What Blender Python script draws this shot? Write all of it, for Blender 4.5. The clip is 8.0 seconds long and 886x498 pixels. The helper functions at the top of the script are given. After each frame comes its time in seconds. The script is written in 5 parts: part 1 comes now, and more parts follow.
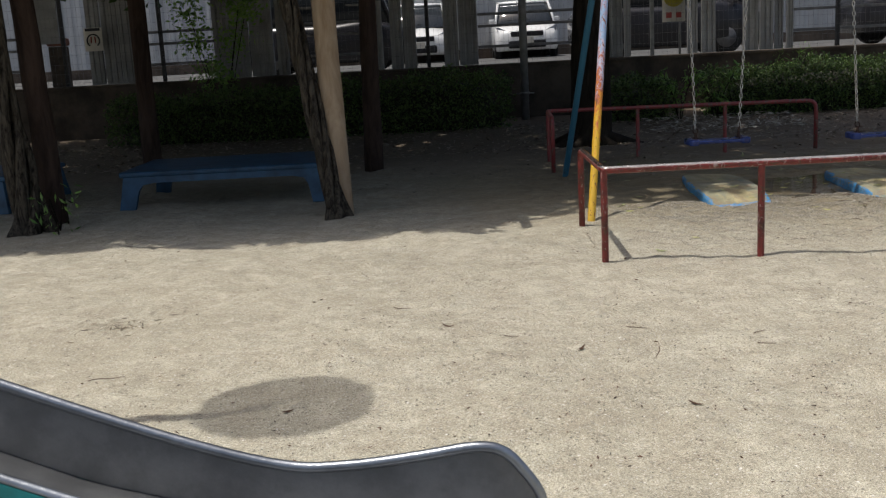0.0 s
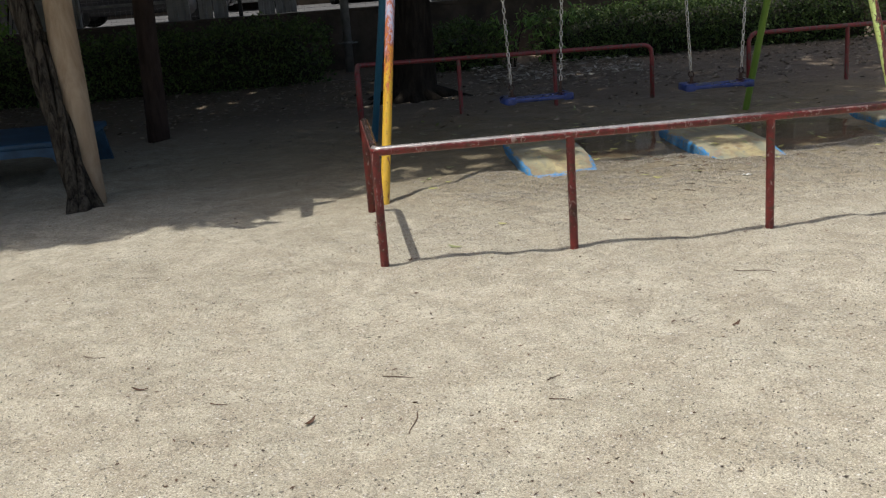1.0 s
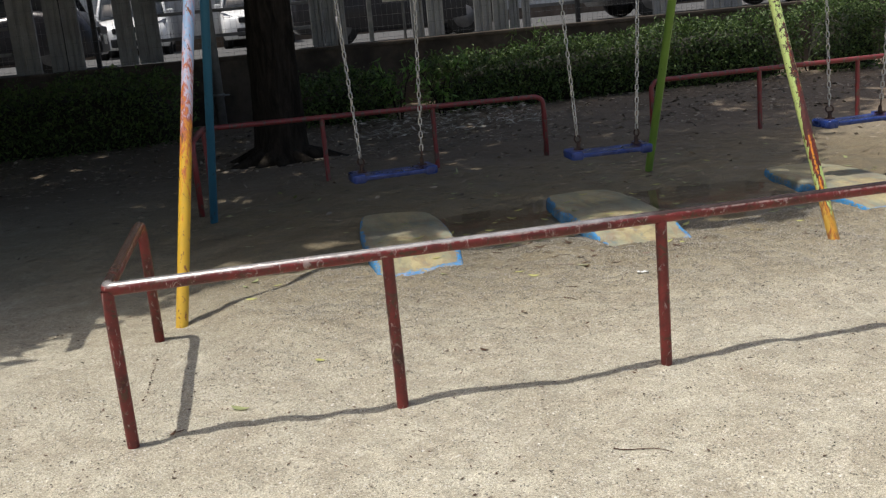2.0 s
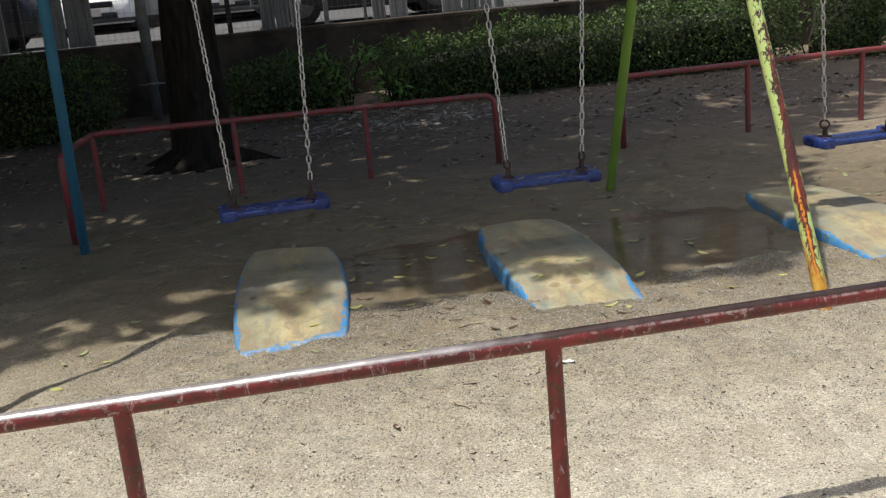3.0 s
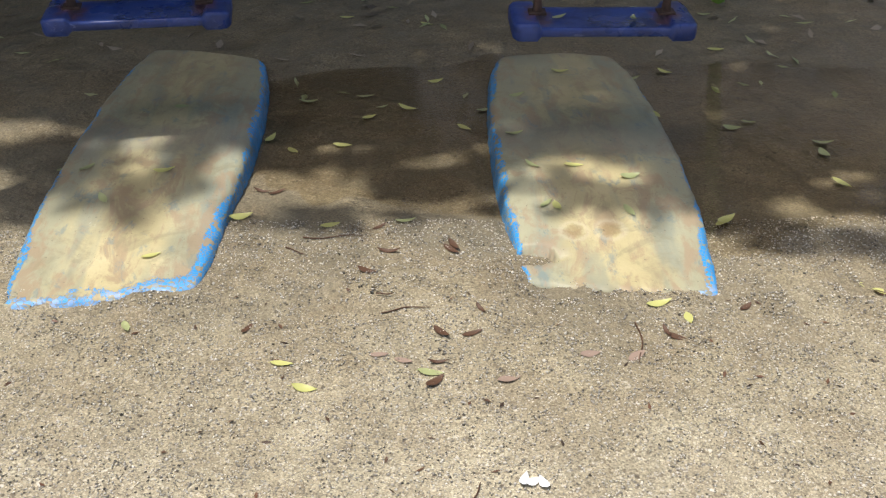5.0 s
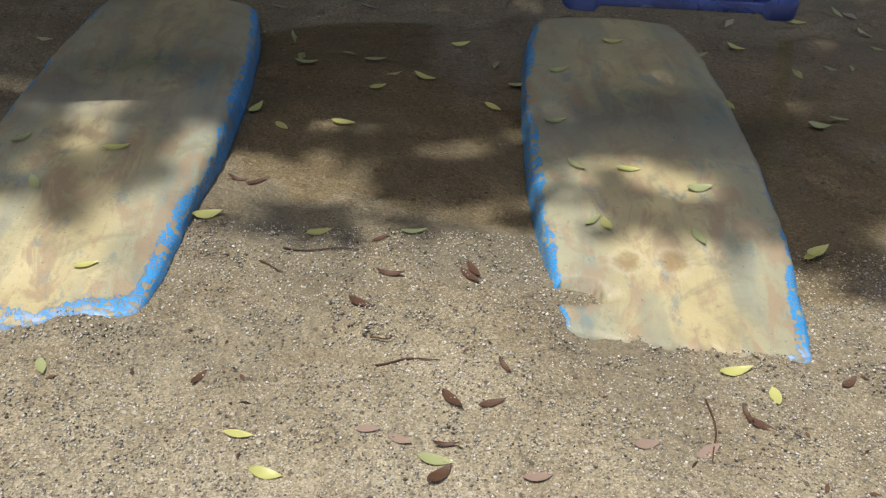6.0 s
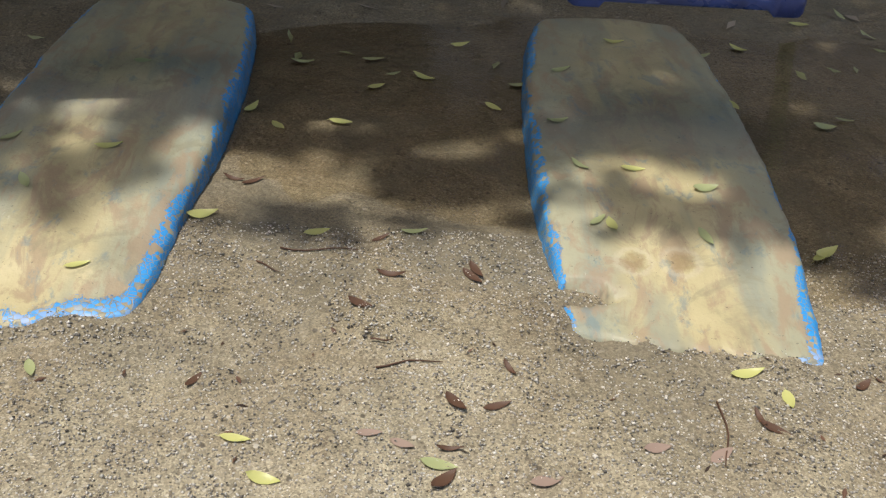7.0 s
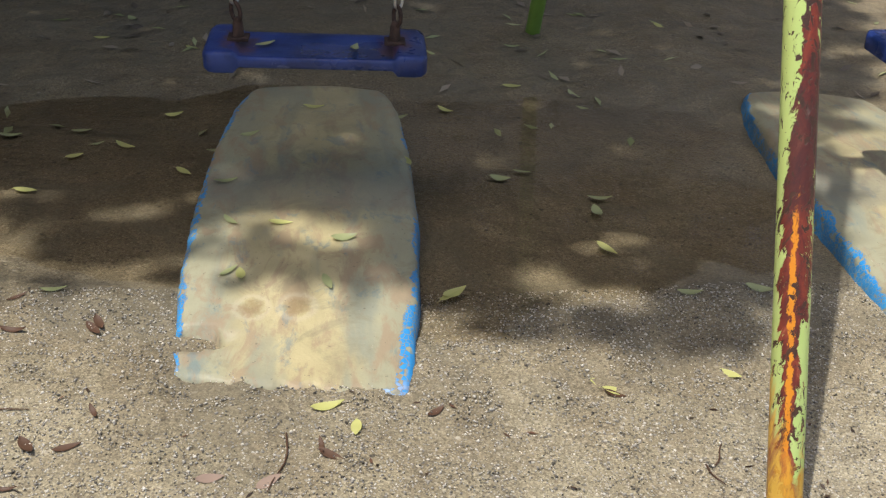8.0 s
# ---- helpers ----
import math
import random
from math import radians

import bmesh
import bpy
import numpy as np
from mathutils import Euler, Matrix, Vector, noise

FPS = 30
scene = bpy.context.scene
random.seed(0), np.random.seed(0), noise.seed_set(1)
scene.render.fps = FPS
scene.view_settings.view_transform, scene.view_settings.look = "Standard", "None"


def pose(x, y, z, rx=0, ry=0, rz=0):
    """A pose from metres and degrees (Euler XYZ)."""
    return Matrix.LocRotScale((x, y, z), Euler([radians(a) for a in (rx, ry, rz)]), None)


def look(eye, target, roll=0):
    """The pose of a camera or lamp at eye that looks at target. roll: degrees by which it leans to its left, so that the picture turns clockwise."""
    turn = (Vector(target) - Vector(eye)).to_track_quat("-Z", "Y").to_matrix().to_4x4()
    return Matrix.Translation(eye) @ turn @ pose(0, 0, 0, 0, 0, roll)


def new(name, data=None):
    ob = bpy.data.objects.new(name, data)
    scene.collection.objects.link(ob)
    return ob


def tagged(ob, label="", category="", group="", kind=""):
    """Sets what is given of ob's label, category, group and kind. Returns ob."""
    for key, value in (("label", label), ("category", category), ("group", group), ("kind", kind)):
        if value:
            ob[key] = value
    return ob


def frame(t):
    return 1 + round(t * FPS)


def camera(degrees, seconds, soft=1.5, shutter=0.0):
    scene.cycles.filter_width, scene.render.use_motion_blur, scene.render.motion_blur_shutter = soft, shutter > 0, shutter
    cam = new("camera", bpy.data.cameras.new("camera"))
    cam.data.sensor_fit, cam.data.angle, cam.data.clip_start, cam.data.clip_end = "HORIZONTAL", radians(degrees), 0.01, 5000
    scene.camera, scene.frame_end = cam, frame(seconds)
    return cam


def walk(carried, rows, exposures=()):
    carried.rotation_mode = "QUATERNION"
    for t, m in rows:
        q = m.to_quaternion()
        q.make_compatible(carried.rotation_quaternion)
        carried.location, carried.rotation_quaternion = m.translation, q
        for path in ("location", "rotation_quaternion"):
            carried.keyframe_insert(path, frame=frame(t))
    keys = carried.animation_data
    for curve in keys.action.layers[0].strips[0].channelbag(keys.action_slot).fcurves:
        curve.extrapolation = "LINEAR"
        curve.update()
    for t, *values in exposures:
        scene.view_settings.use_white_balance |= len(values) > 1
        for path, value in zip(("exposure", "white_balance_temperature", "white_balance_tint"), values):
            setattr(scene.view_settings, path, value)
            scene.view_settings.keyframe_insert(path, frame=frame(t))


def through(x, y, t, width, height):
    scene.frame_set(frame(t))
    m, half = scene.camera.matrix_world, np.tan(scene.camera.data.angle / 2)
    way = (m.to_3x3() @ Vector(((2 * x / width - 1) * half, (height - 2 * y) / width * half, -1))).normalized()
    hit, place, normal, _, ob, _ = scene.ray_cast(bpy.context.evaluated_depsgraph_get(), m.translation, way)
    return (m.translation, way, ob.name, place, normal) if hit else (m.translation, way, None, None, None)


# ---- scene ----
cam = camera(47.5, 8.0, soft=1.25)
PATH = [
    (0, (-0.788, -5.964, 1.33), (-0.85, -4.004, 0.935), -3.1),
    (0.5, (-0.527, -5.297, 1.292), (-0.535, -3.345, 0.854), -3.6),
    (1, (-0.169, -4.667, 1.308), (0.018, -2.744, 0.792), -4.3),
    (1.5, (0.157, -3.962, 1.314), (0.392, -2.047, 0.785), -4.1),
    (2, (0.554, -3.341, 1.347), (0.882, -1.423, 0.886), -5.3),
    (2.2, (0.698, -3.094, 1.374), (1.027, -1.175, 0.915), -5.2),
    (3.3, (1.517, -1.803, 1.417), (1.810, 0.103, 0.888), -5.5),
    (3.5, (1.617, -1.542, 1.432), (1.859, 0.372, 0.903), -5.2),
    (4, (1.878, -1.04, 1.405), (2.125, 0.824, 0.724), -2.7),
    (4.5, (1.987, -0.567, 1.41), (2.101, 1.206, 0.493), -0.9),
    (5, (2.024, -0.226, 1.416), (2.127, 1.457, 0.342), 0.5),
    (5.2, (2.046, -0.119, 1.417), (2.129, 1.551, 0.320), 1.1),
    (6.3, (2.023, 0.420, 1.211), (2.121, 2.022, 0.018), 4.1),
    (6.5, (2.006, 0.408, 1.202), (2.108, 2.017, 0.020), 4.2),
    (7, (2.020, 0.385, 1.213), (2.120, 2.009, 0.051), 3.9),
    (7.5, (2.287, 0.300, 1.232), (2.476, 1.957, 0.131), 4.9),
    (8, (2.674, 0.212, 1.267), (2.894, 1.913, 0.237), 3.5),
]
walk(cam, [(t, look(eye, target, roll)) for t, eye, target, roll in PATH], exposures=((0, -0.26), (2.0, -0.10), (3.4, 0.29), (4.0, 0.60), (4.5, 0.50), (5.2, 0.36), (6.4, 0.15), (8, 0.20)))

# ---- light ----
SHIFT = Vector((0.28, 0.04))          # how far a shadow falls per metre of height
sun_dir = Vector((-SHIFT.x, -SHIFT.y, 1.0)).normalized()
world = bpy.data.worlds.new("world")
scene.world = world
world.use_nodes = True
wn = world.node_tree.nodes
sky = wn.new("ShaderNodeTexSky")
sky.sky_type = "NISHITA"
sky.sun_disc = False
sky.dust_density = 4.0
sky.ozone_density = 0.4
sky.sun_elevation = math.asin(sun_dir.z)
sky.sun_rotation = math.atan2(sun_dir.x, sun_dir.y)
world.node_tree.links.new(sky.outputs[0], wn["Background"].inputs[0])
wn["Background"].inputs[1].default_value = 0.128
sun = new("sun", bpy.data.lights.new("sun", "SUN"))
sun.data.energy, sun.data.angle, sun.data.color = 3.5, radians(0.53), (1.0, 0.965, 0.91)
sun.matrix_world = look(sun_dir * 30, (0, 0, 0))


# ---- materials ----
class Mat:
    """A node material under construction."""

    def __init__(self, name, color=(0.5, 0.5, 0.5), rough=0.6, metal=0.0):
        self.m = bpy.data.materials.new(name)
        self.m.use_nodes = True
        self.nt = self.m.node_tree
        self.n, self.l = self.nt.nodes, self.nt.links
        self.b = self.n["Principled BSDF"]
        self.b.inputs["Base Color"].default_value = (*color, 1)
        self.b.inputs["Roughness"].default_value = rough
        self.b.inputs["Metallic"].default_value = metal
        self._co = None

    def co(self, kind="Object"):
        if self._co is None:
            self._co = self.n.new("ShaderNodeTexCoord")
        return self._co.outputs[kind]

    def geo(self, out):
        return self.n.new("ShaderNodeNewGeometry").outputs[out]

    def noise(self, scale, detail=4.0, rough=0.55, co=None, dist=0.0):
        k = self.n.new("ShaderNodeTexNoise")
        k.inputs["Scale"].default_value = scale
        k.inputs["Detail"].default_value = detail
        k.inputs["Roughness"].default_value = rough
        k.inputs["Distortion"].default_value = dist
        self.l.new(co if co is not None else self.co(), k.inputs["Vector"])
        return k.outputs["Fac"]

    def voronoi(self, scale, out="Distance", feature="F1", co=None):
        k = self.n.new("ShaderNodeTexVoronoi")
        k.feature = feature
        k.inputs["Scale"].default_value = scale
        self.l.new(co if co is not None else self.co(), k.inputs["Vector"])
        return k.outputs[out]

    def stretch(self, sx, sy, sz, co=None):
        k = self.n.new("ShaderNodeMapping")
        k.inputs["Scale"].default_value = (sx, sy, sz)
        self.l.new(co if co is not None else self.co(), k.inputs["Vector"])
        return k.outputs[0]

    def axis(self, i, co=None):
        k = self.n.new("ShaderNodeSeparateXYZ")
        self.l.new(co if co is not None else self.co(), k.inputs[0])
        return k.outputs[i]

    def put(self, socket, v):
        if isinstance(v, (int, float)):
            socket.default_value = v
        elif isinstance(v, tuple):
            socket.default_value = (*v, 1) if len(v) == 3 else v
        else:
            self.l.new(v, socket)

    def math(self, op, a, b=0.0, clamp=False):
        k = self.n.new("ShaderNodeMath")
        k.operation, k.use_clamp = op, clamp
        self.put(k.inputs[0], a)
        self.put(k.inputs[1], b)
        return k.outputs[0]

    def band(self, v, lo, hi, a=0.0, b=1.0):
        k = self.n.new("ShaderNodeMapRange")
        k.interpolation_type = "SMOOTHSTEP"
        self.put(k.inputs[0], v)
        for i, x in enumerate((lo, hi, a, b)):
            k.inputs[i + 1].default_value = x
        return k.outputs[0]

    def ramp(self, v, stops):
        k = self.n.new("ShaderNodeValToRGB")
        e = k.color_ramp.elements
        while len(e) < len(stops):
            e.new(0.5)
        for el, (p, c) in zip(e, stops):
            el.position, el.color = p, (*c, 1)
        self.put(k.inputs[0], v)
        return k.outputs[0]

    def mix(self, f, a, b, blend="MIX"):
        k = self.n.new("ShaderNodeMix")
        k.data_type, k.blend_type = "RGBA", blend
        self.put(k.inputs["Factor"], f)
        self.put(k.inputs[6], a)
        self.put(k.inputs[7], b)
        return k.outputs[2]

    def color(self, v):
        self.put(self.b.inputs["Base Color"], v)
        return self

    def rough(self, v):
        self.put(self.b.inputs["Roughness"], v)
        return self

    def metal(self, v):
        self.put(self.b.inputs["Metallic"], v)
        return self

    def bump(self, v, strength=0.4, dist=0.01, chain=None):
        k = self.n.new("ShaderNodeBump")
        k.inputs["Strength"].default_value = strength
        k.inputs["Distance"].default_value = dist
        self.put(k.inputs["Height"], v)
        if chain is not None:
            self.l.new(chain, k.inputs["Normal"])
        self.l.new(k.outputs[0], self.b.inputs["Normal"])
        return k.outputs[0]

    def random(self):
        return self.n.new("ShaderNodeObjectInfo").outputs["Random"]


def sand_material():
    k = Mat("sand", rough=0.95)
    P = k.geo("Position")
    big = k.noise(0.55, 5, 0.6, P)
    mid = k.noise(4.0, 5, 0.6, P)
    grain = k.voronoi(340, "Color", co=P)
    grain2 = k.voronoi(170, "Color", co=P)
    g1 = k.axis(0, grain)
    g2 = k.axis(0, grain2)
    base = k.ramp(big, [(0.3, (0.440, 0.422, 0.350)), (0.7, (0.535, 0.515, 0.437))])
    # blotches of tone, partly the soft shading of dimples put into the colour
    base = k.mix(k.band(mid, 0.38, 0.70, 0, 0.62), base, (0.36, 0.325, 0.26))
    dusty = k.noise(1.5, 5, 0.6, k.stretch(0.75, 1.5, 1, P), 0.8)
    base = k.mix(k.band(dusty, 0.50, 0.64, 0, 0.55), base, (0.375, 0.352, 0.285))
    # darker and lighter lumps, sand tone mixed with painted relief shading
    lump = k.noise(9, 5, 0.65, P, 0.4)
    base = k.mix(k.band(lump, 0.42, 0.66, 0, 0.50), base, (0.33, 0.30, 0.245))
    base = k.mix(k.band(lump, 0.28, 0.44, 0.45, 0), base, (0.63, 0.60, 0.53))
    base = k.mix(0.64, base, k.ramp(g1, [(0.0, (0.14, 0.13, 0.11)), (0.25, (0.42, 0.39, 0.33)), (0.7, (0.58, 0.54, 0.46)), (1.0, (0.92, 0.90, 0.84))]), "OVERLAY")
    base = k.mix(k.band(g2, 0.9, 0.97, 0, 0.6), base, (0.16, 0.13, 0.10))
    base = k.mix(k.band(g2, 0.0, 0.07, 0.55, 0), base, (0.80, 0.77, 0.70))
    bits = k.axis(1, k.voronoi(48, "Color", co=P))
    spot = k.math("MULTIPLY", k.band(bits, 0.955, 0.965), k.band(k.voronoi(48, co=P), 0.18, 0.32, 1, 0))
    base = k.mix(k.math("MULTIPLY", spot, 0.8), base, (0.10, 0.085, 0.07))
    pale = k.math("MULTIPLY", k.band(bits, 0.03, 0.04, 1, 0), k.band(k.voronoi(48, co=P), 0.15, 0.28, 1, 0))
    base = k.mix(k.math("MULTIPLY", pale, 0.8), base, (0.85, 0.83, 0.78))
    # damp sand round the hollow where the water stands
    far = k.n.new("ShaderNodeVectorMath")
    far.operation = "DISTANCE"
    flat = k.n.new("ShaderNodeMapping")
    flat.inputs["Location"].default_value = (-2.5 * 0.46, -3.7 * 0.62, 0)
    flat.inputs["Scale"].default_value = (0.46, 0.62, 0)
    k.l.new(P, flat.inputs[0])
    k.l.new(flat.outputs[0], far.inputs[0])
    d = k.math("ADD", far.outputs["Value"], k.math("MULTIPLY", k.math("SUBTRACT", k.noise(1.6, 5, 0.6, P), 0.5), 0.55))
    wet = k.band(d, 1.0, 1.6, 1, 0)
    damp = k.band(d, 1.35, 2.3, 1, 0)
    # leaf mould towards the hedge, its brown also deepened for the warm shade
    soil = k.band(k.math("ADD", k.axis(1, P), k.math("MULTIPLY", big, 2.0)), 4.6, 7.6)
    # warm tint of leaf-filtered shade put into the sand from the swings back
    leaf_shade = k.math("MULTIPLY", k.band(k.math("ADD", k.axis(1, P), k.math("MULTIPLY", mid, 1.2)), 1.6, 4.2), 0.45)
    base = k.mix(leaf_shade, base, k.mix(1.0, base, (0.66, 0.59, 0.49), "MULTIPLY"))
    base = k.mix(k.math("MULTIPLY", damp, 0.85), base, k.mix(1.0, base, (0.65, 0.605, 0.515), "MULTIPLY"))
    base = k.mix(k.math("MULTIPLY", wet, 0.8), base, k.mix(1.0, base, (0.68, 0.64, 0.56), "MULTIPLY"))
    silt = k.band(k.noise(3.2, 6, 0.65, P, 0.8), 0.42, 0.64, 0, 0.55)
    base = k.mix(k.math("MULTIPLY", silt, wet), base, (0.15, 0.132, 0.09))
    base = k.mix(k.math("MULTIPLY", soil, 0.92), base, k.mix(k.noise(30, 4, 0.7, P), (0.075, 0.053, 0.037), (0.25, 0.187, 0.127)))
    k.color(base)
    k.rough(k.band(k.math("MULTIPLY", wet, k.noise(3, 3, 0.5, P)), 0.2, 0.6, 0.95, 0.55))
    b = k.bump(k.math("ADD", g1, k.math("MULTIPLY", k.noise(60, 3, 0.6, P), 1.2)), 0.55, 0.004)
    b = k.bump(k.noise(28, 4, 0.6, P), 0.5, 0.010, b)
    b = k.bump(k.noise(6, 5, 0.6, P), 0.85, 0.050, b)
    k.bump(k.noise(2.6, 3, 0.5, P, 0.5), 0.7, 0.055, b)
    return k.m


def paint_material(name, paint, under=(0.20, 0.07, 0.035), bare=(0.50, 0.47, 0.45), wear=0.5, topwear=0.0, scale=14.0, rough=0.45):
    """Old paint on a steel tube: chips down to rust, a rubbed top side."""
    k = Mat(name, paint, rough)
    P = k.geo("Position")
    tone = k.mix(k.noise(5, 4, 0.6, P), tuple(c * 0.75 for c in paint), tuple(min(1, c * 1.2 + 0.01) for c in paint))
    chips = k.noise(scale, 6, 0.65, k.stretch(1.6, 1.6, 0.55, P), 0.4)
    col = k.mix(k.band(chips, wear, wear + 0.05), tone, k.mix(k.noise(40, 3, 0.6, P), tuple(c * 0.6 for c in under), tuple(c * 1.3 for c in under)))
    met = 0.0
    if topwear:
        up = k.axis(2, k.geo("Normal"))
        rub_sheen = k.math("MULTIPLY", k.band(up, 0.80, 0.97), k.band(k.noise(7, 5, 0.65, P), topwear, topwear + 0.14))
        col = k.mix(rub_sheen, col, bare)
        k.metal(k.math("MULTIPLY", rub_sheen, 0.6))
        k.rough(k.band(rub_sheen, 0, 1, rough, 0.25))
    k.color(col)
    k.bump(chips, 0.35, 0.004)
    return k.m


def rail_paint(name):
    """Weathered red rail: brownish blotches, pale scratches, chips to dark rust, top side rubbed and given a painted
    sheen.
    """
    k = Mat(name, rough=0.42)
    P = k.geo("Position")
    col = k.ramp(k.noise(6, 6, 0.7, P, 0.6), [(0.32, (0.055, 0.017, 0.014)), (0.48, (0.15, 0.022, 0.019)), (0.70, (0.27, 0.032, 0.028))])
    chips = k.noise(26, 6, 0.7, P, 0.8)
    col = k.mix(k.band(chips, 0.55, 0.59), col, k.mix(k.noise(50, 3, 0.6, P), (0.035, 0.018, 0.014), (0.17, 0.065, 0.035)))
    scratch = k.noise(30, 5, 0.75, k.stretch(1.0, 1.0, 0.5, P), 1.2)
    col = k.mix(k.band(scratch, 0.57, 0.64, 0, 0.8), col, (0.44, 0.33, 0.30))
    up = k.axis(2, k.geo("Normal"))
    rub_sheen = k.math("MULTIPLY", k.band(k.math("ADD", up, k.math("MULTIPLY", k.math("SUBTRACT", chips, 0.5), 0.45)), 0.45, 0.68), k.band(k.noise(2.5, 5, 0.65, P), 0.24, 0.40))
    back = k.band(k.axis(1, P), 0.02, 0.06)
    # top wear with sheen in its colour: silvery over the first stretch, dark brown further on
    east = k.band(k.math("ADD", k.axis(0, P), k.math("MULTIPLY", k.math("SUBTRACT", k.noise(3, 5, 0.7, P), 0.5), 1.6)), 1.3, 2.1)
    east = k.math("MAXIMUM", east, back)
    col = k.mix(rub_sheen, col, k.mix(east, k.mix(k.noise(18, 5, 0.7, P), (0.16, 0.13, 0.13), (0.66, 0.64, 0.62)), k.mix(k.noise(18, 5, 0.7, P), (0.03, 0.020, 0.018), (0.12, 0.075, 0.06))))
    # narrow pale highlight line painted along the upper flank, broken by noise
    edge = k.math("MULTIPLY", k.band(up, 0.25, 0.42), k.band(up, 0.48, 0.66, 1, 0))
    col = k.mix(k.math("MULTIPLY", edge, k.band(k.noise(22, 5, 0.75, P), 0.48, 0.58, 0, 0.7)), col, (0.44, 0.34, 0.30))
    k.color(col)
    k.metal(k.math("MULTIPLY", rub_sheen, 0.4))
    k.rough(k.band(rub_sheen, 0, 1, 0.42, 0.26))
    k.bump(chips, 0.45, 0.004)
    return k.m


def layered_paint(name, stops, scale=9.0, rust=0.60):
    """A leg painted over many times in other colours, worn through in bands along its height."""
    k = Mat(name, rough=0.5)
    P = k.geo("Position")
    z = k.axis(2, P)
    long = k.stretch(4.5, 4.5, 0.28, P)
    h = k.math("ADD", k.math("DIVIDE", z, 3.0), k.math("MULTIPLY", k.math("SUBTRACT", k.noise(scale, 6, 0.7, long, 0.5), 0.5), 0.60))
    col = k.ramp(h, stops)
    chips = k.noise(16, 6, 0.7, k.stretch(2, 2, 0.6, P), 0.5)
    col = k.mix(k.band(chips, rust, rust + 0.04), col, k.mix(k.noise(45, 3, 0.6, P), (0.13, 0.045, 0.02), (0.34, 0.13, 0.05)))
    k.color(col)
    k.bump(chips, 0.4, 0.004)
    return k.m


def peeling_leg(bx=3.42, by=1.32, lean=(-0.0147, 0.452)):
    """Light green paint with a long strip peeled to dark red rust and orange primer, and many small dark chips."""
    k = Mat("peeling_green_paint", rough=0.45)
    P = k.geo("Position")
    x, y, z = k.axis(0, P), k.axis(1, P), k.axis(2, P)
    mul, add, sub = (lambda a, b: k.math("MULTIPLY", a, b)), (lambda a, b: k.math("ADD", a, b)), (lambda a, b: k.math("SUBTRACT", a, b))
    # place across the tube, from the axis, towards +x and -y
    ax = sub(sub(x, bx), mul(z, lean[0]))
    ay = sub(sub(y, by), mul(z, lean[1]))
    u = sub(mul(ax, 0.83), mul(ay, 0.55))
    ragged = sub(k.noise(16, 6, 0.7, k.stretch(2.2, 2.2, 0.45, P), 0.6), 0.5)
    fine = sub(k.noise(60, 5, 0.7, k.stretch(1.5, 1.5, 0.6, P), 0.8), 0.5)
    uw = add(u, add(mul(ragged, 0.055), mul(fine, 0.030)))
    centre = k.band(add(z, mul(ragged, 0.3)), 0.50, 0.72, 0.004, 0.017)
    half = add(k.band(z, 0.25, 0.48, 0.012, 0.022), k.band(z, 0.62, 0.80, 0.0, -0.011))
    half = add(half, k.band(add(z, mul(ragged, 0.8)), 0.90, 1.15, 0.0, -0.012))
    far = k.math("ABSOLUTE", sub(uw, centre), 0.0)
    bare = k.band(sub(half, far), -0.0008, 0.0012)
    green = k.mix(k.band(u, -0.03, 0.02), (0.42, 0.50, 0.12), (0.44, 0.64, 0.13))
    green = k.mix(k.noise(9, 5, 0.6, P), green, (0.60, 0.70, 0.30))
    rust = k.ramp(k.noise(24, 6, 0.7, k.stretch(1.6, 1.6, 0.45, P), 0.6), [(0.34, (0.055, 0.016, 0.015)), (0.48, (0.16, 0.028, 0.018)), (0.60, (0.26, 0.045, 0.022)), (0.72, (0.42, 0.16, 0.09))])
    dark = mul(k.band(z, 0.50, 0.56), k.band(z, 0.66, 0.74, 1.0, 0.0))
    rust = k.mix(mul(dark, 0.7), rust, (0.06, 0.022, 0.02))
    stripe = k.band(k.math("ABSOLUTE", sub(add(u, add(mul(ragged, 0.03), mul(fine, 0.02))), 0.003), 0.0), 0.0035, 0.0055, 1.0, 0.0)
    orange = mul(stripe, k.band(add(z, mul(fine, 0.35)), 0.50, 0.56, 1.0, 0.0))
    rust = k.mix(orange, rust, k.mix(k.noise(30, 4, 0.6, P), (0.62, 0.17, 0.012), (0.85, 0.36, 0.02)))
    col = k.mix(bare, green, rust)
    near = k.band(far, 0.008, 0.040, 0.055, -0.005)
    chips = add(k.noise(48, 5, 0.65, k.stretch(1.3, 1.3, 0.7, P), 0.8), mul(near, k.band(z, 0.45, 0.8, 0.35, 1.0)))
    col = k.mix(k.band(chips, 0.585, 0.60), col, k.mix(k.noise(60, 3, 0.6, P), (0.022, 0.016, 0.012), (0.11, 0.045, 0.025)))
    foot = k.band(add(z, add(mul(ragged, 0.35), mul(u, 2.0))), 0.16, 0.22, 0.85, 0.0)
    col = k.mix(foot, col, k.mix(k.band(ragged, -0.06, 0.08), (0.70, 0.36, 0.04), (0.40, 0.12, 0.03)))
    k.color(col)
    k.bump(add(bare, k.band(chips, 0.57, 0.60, 1, 0)), 0.5, 0.003)
    return k.m


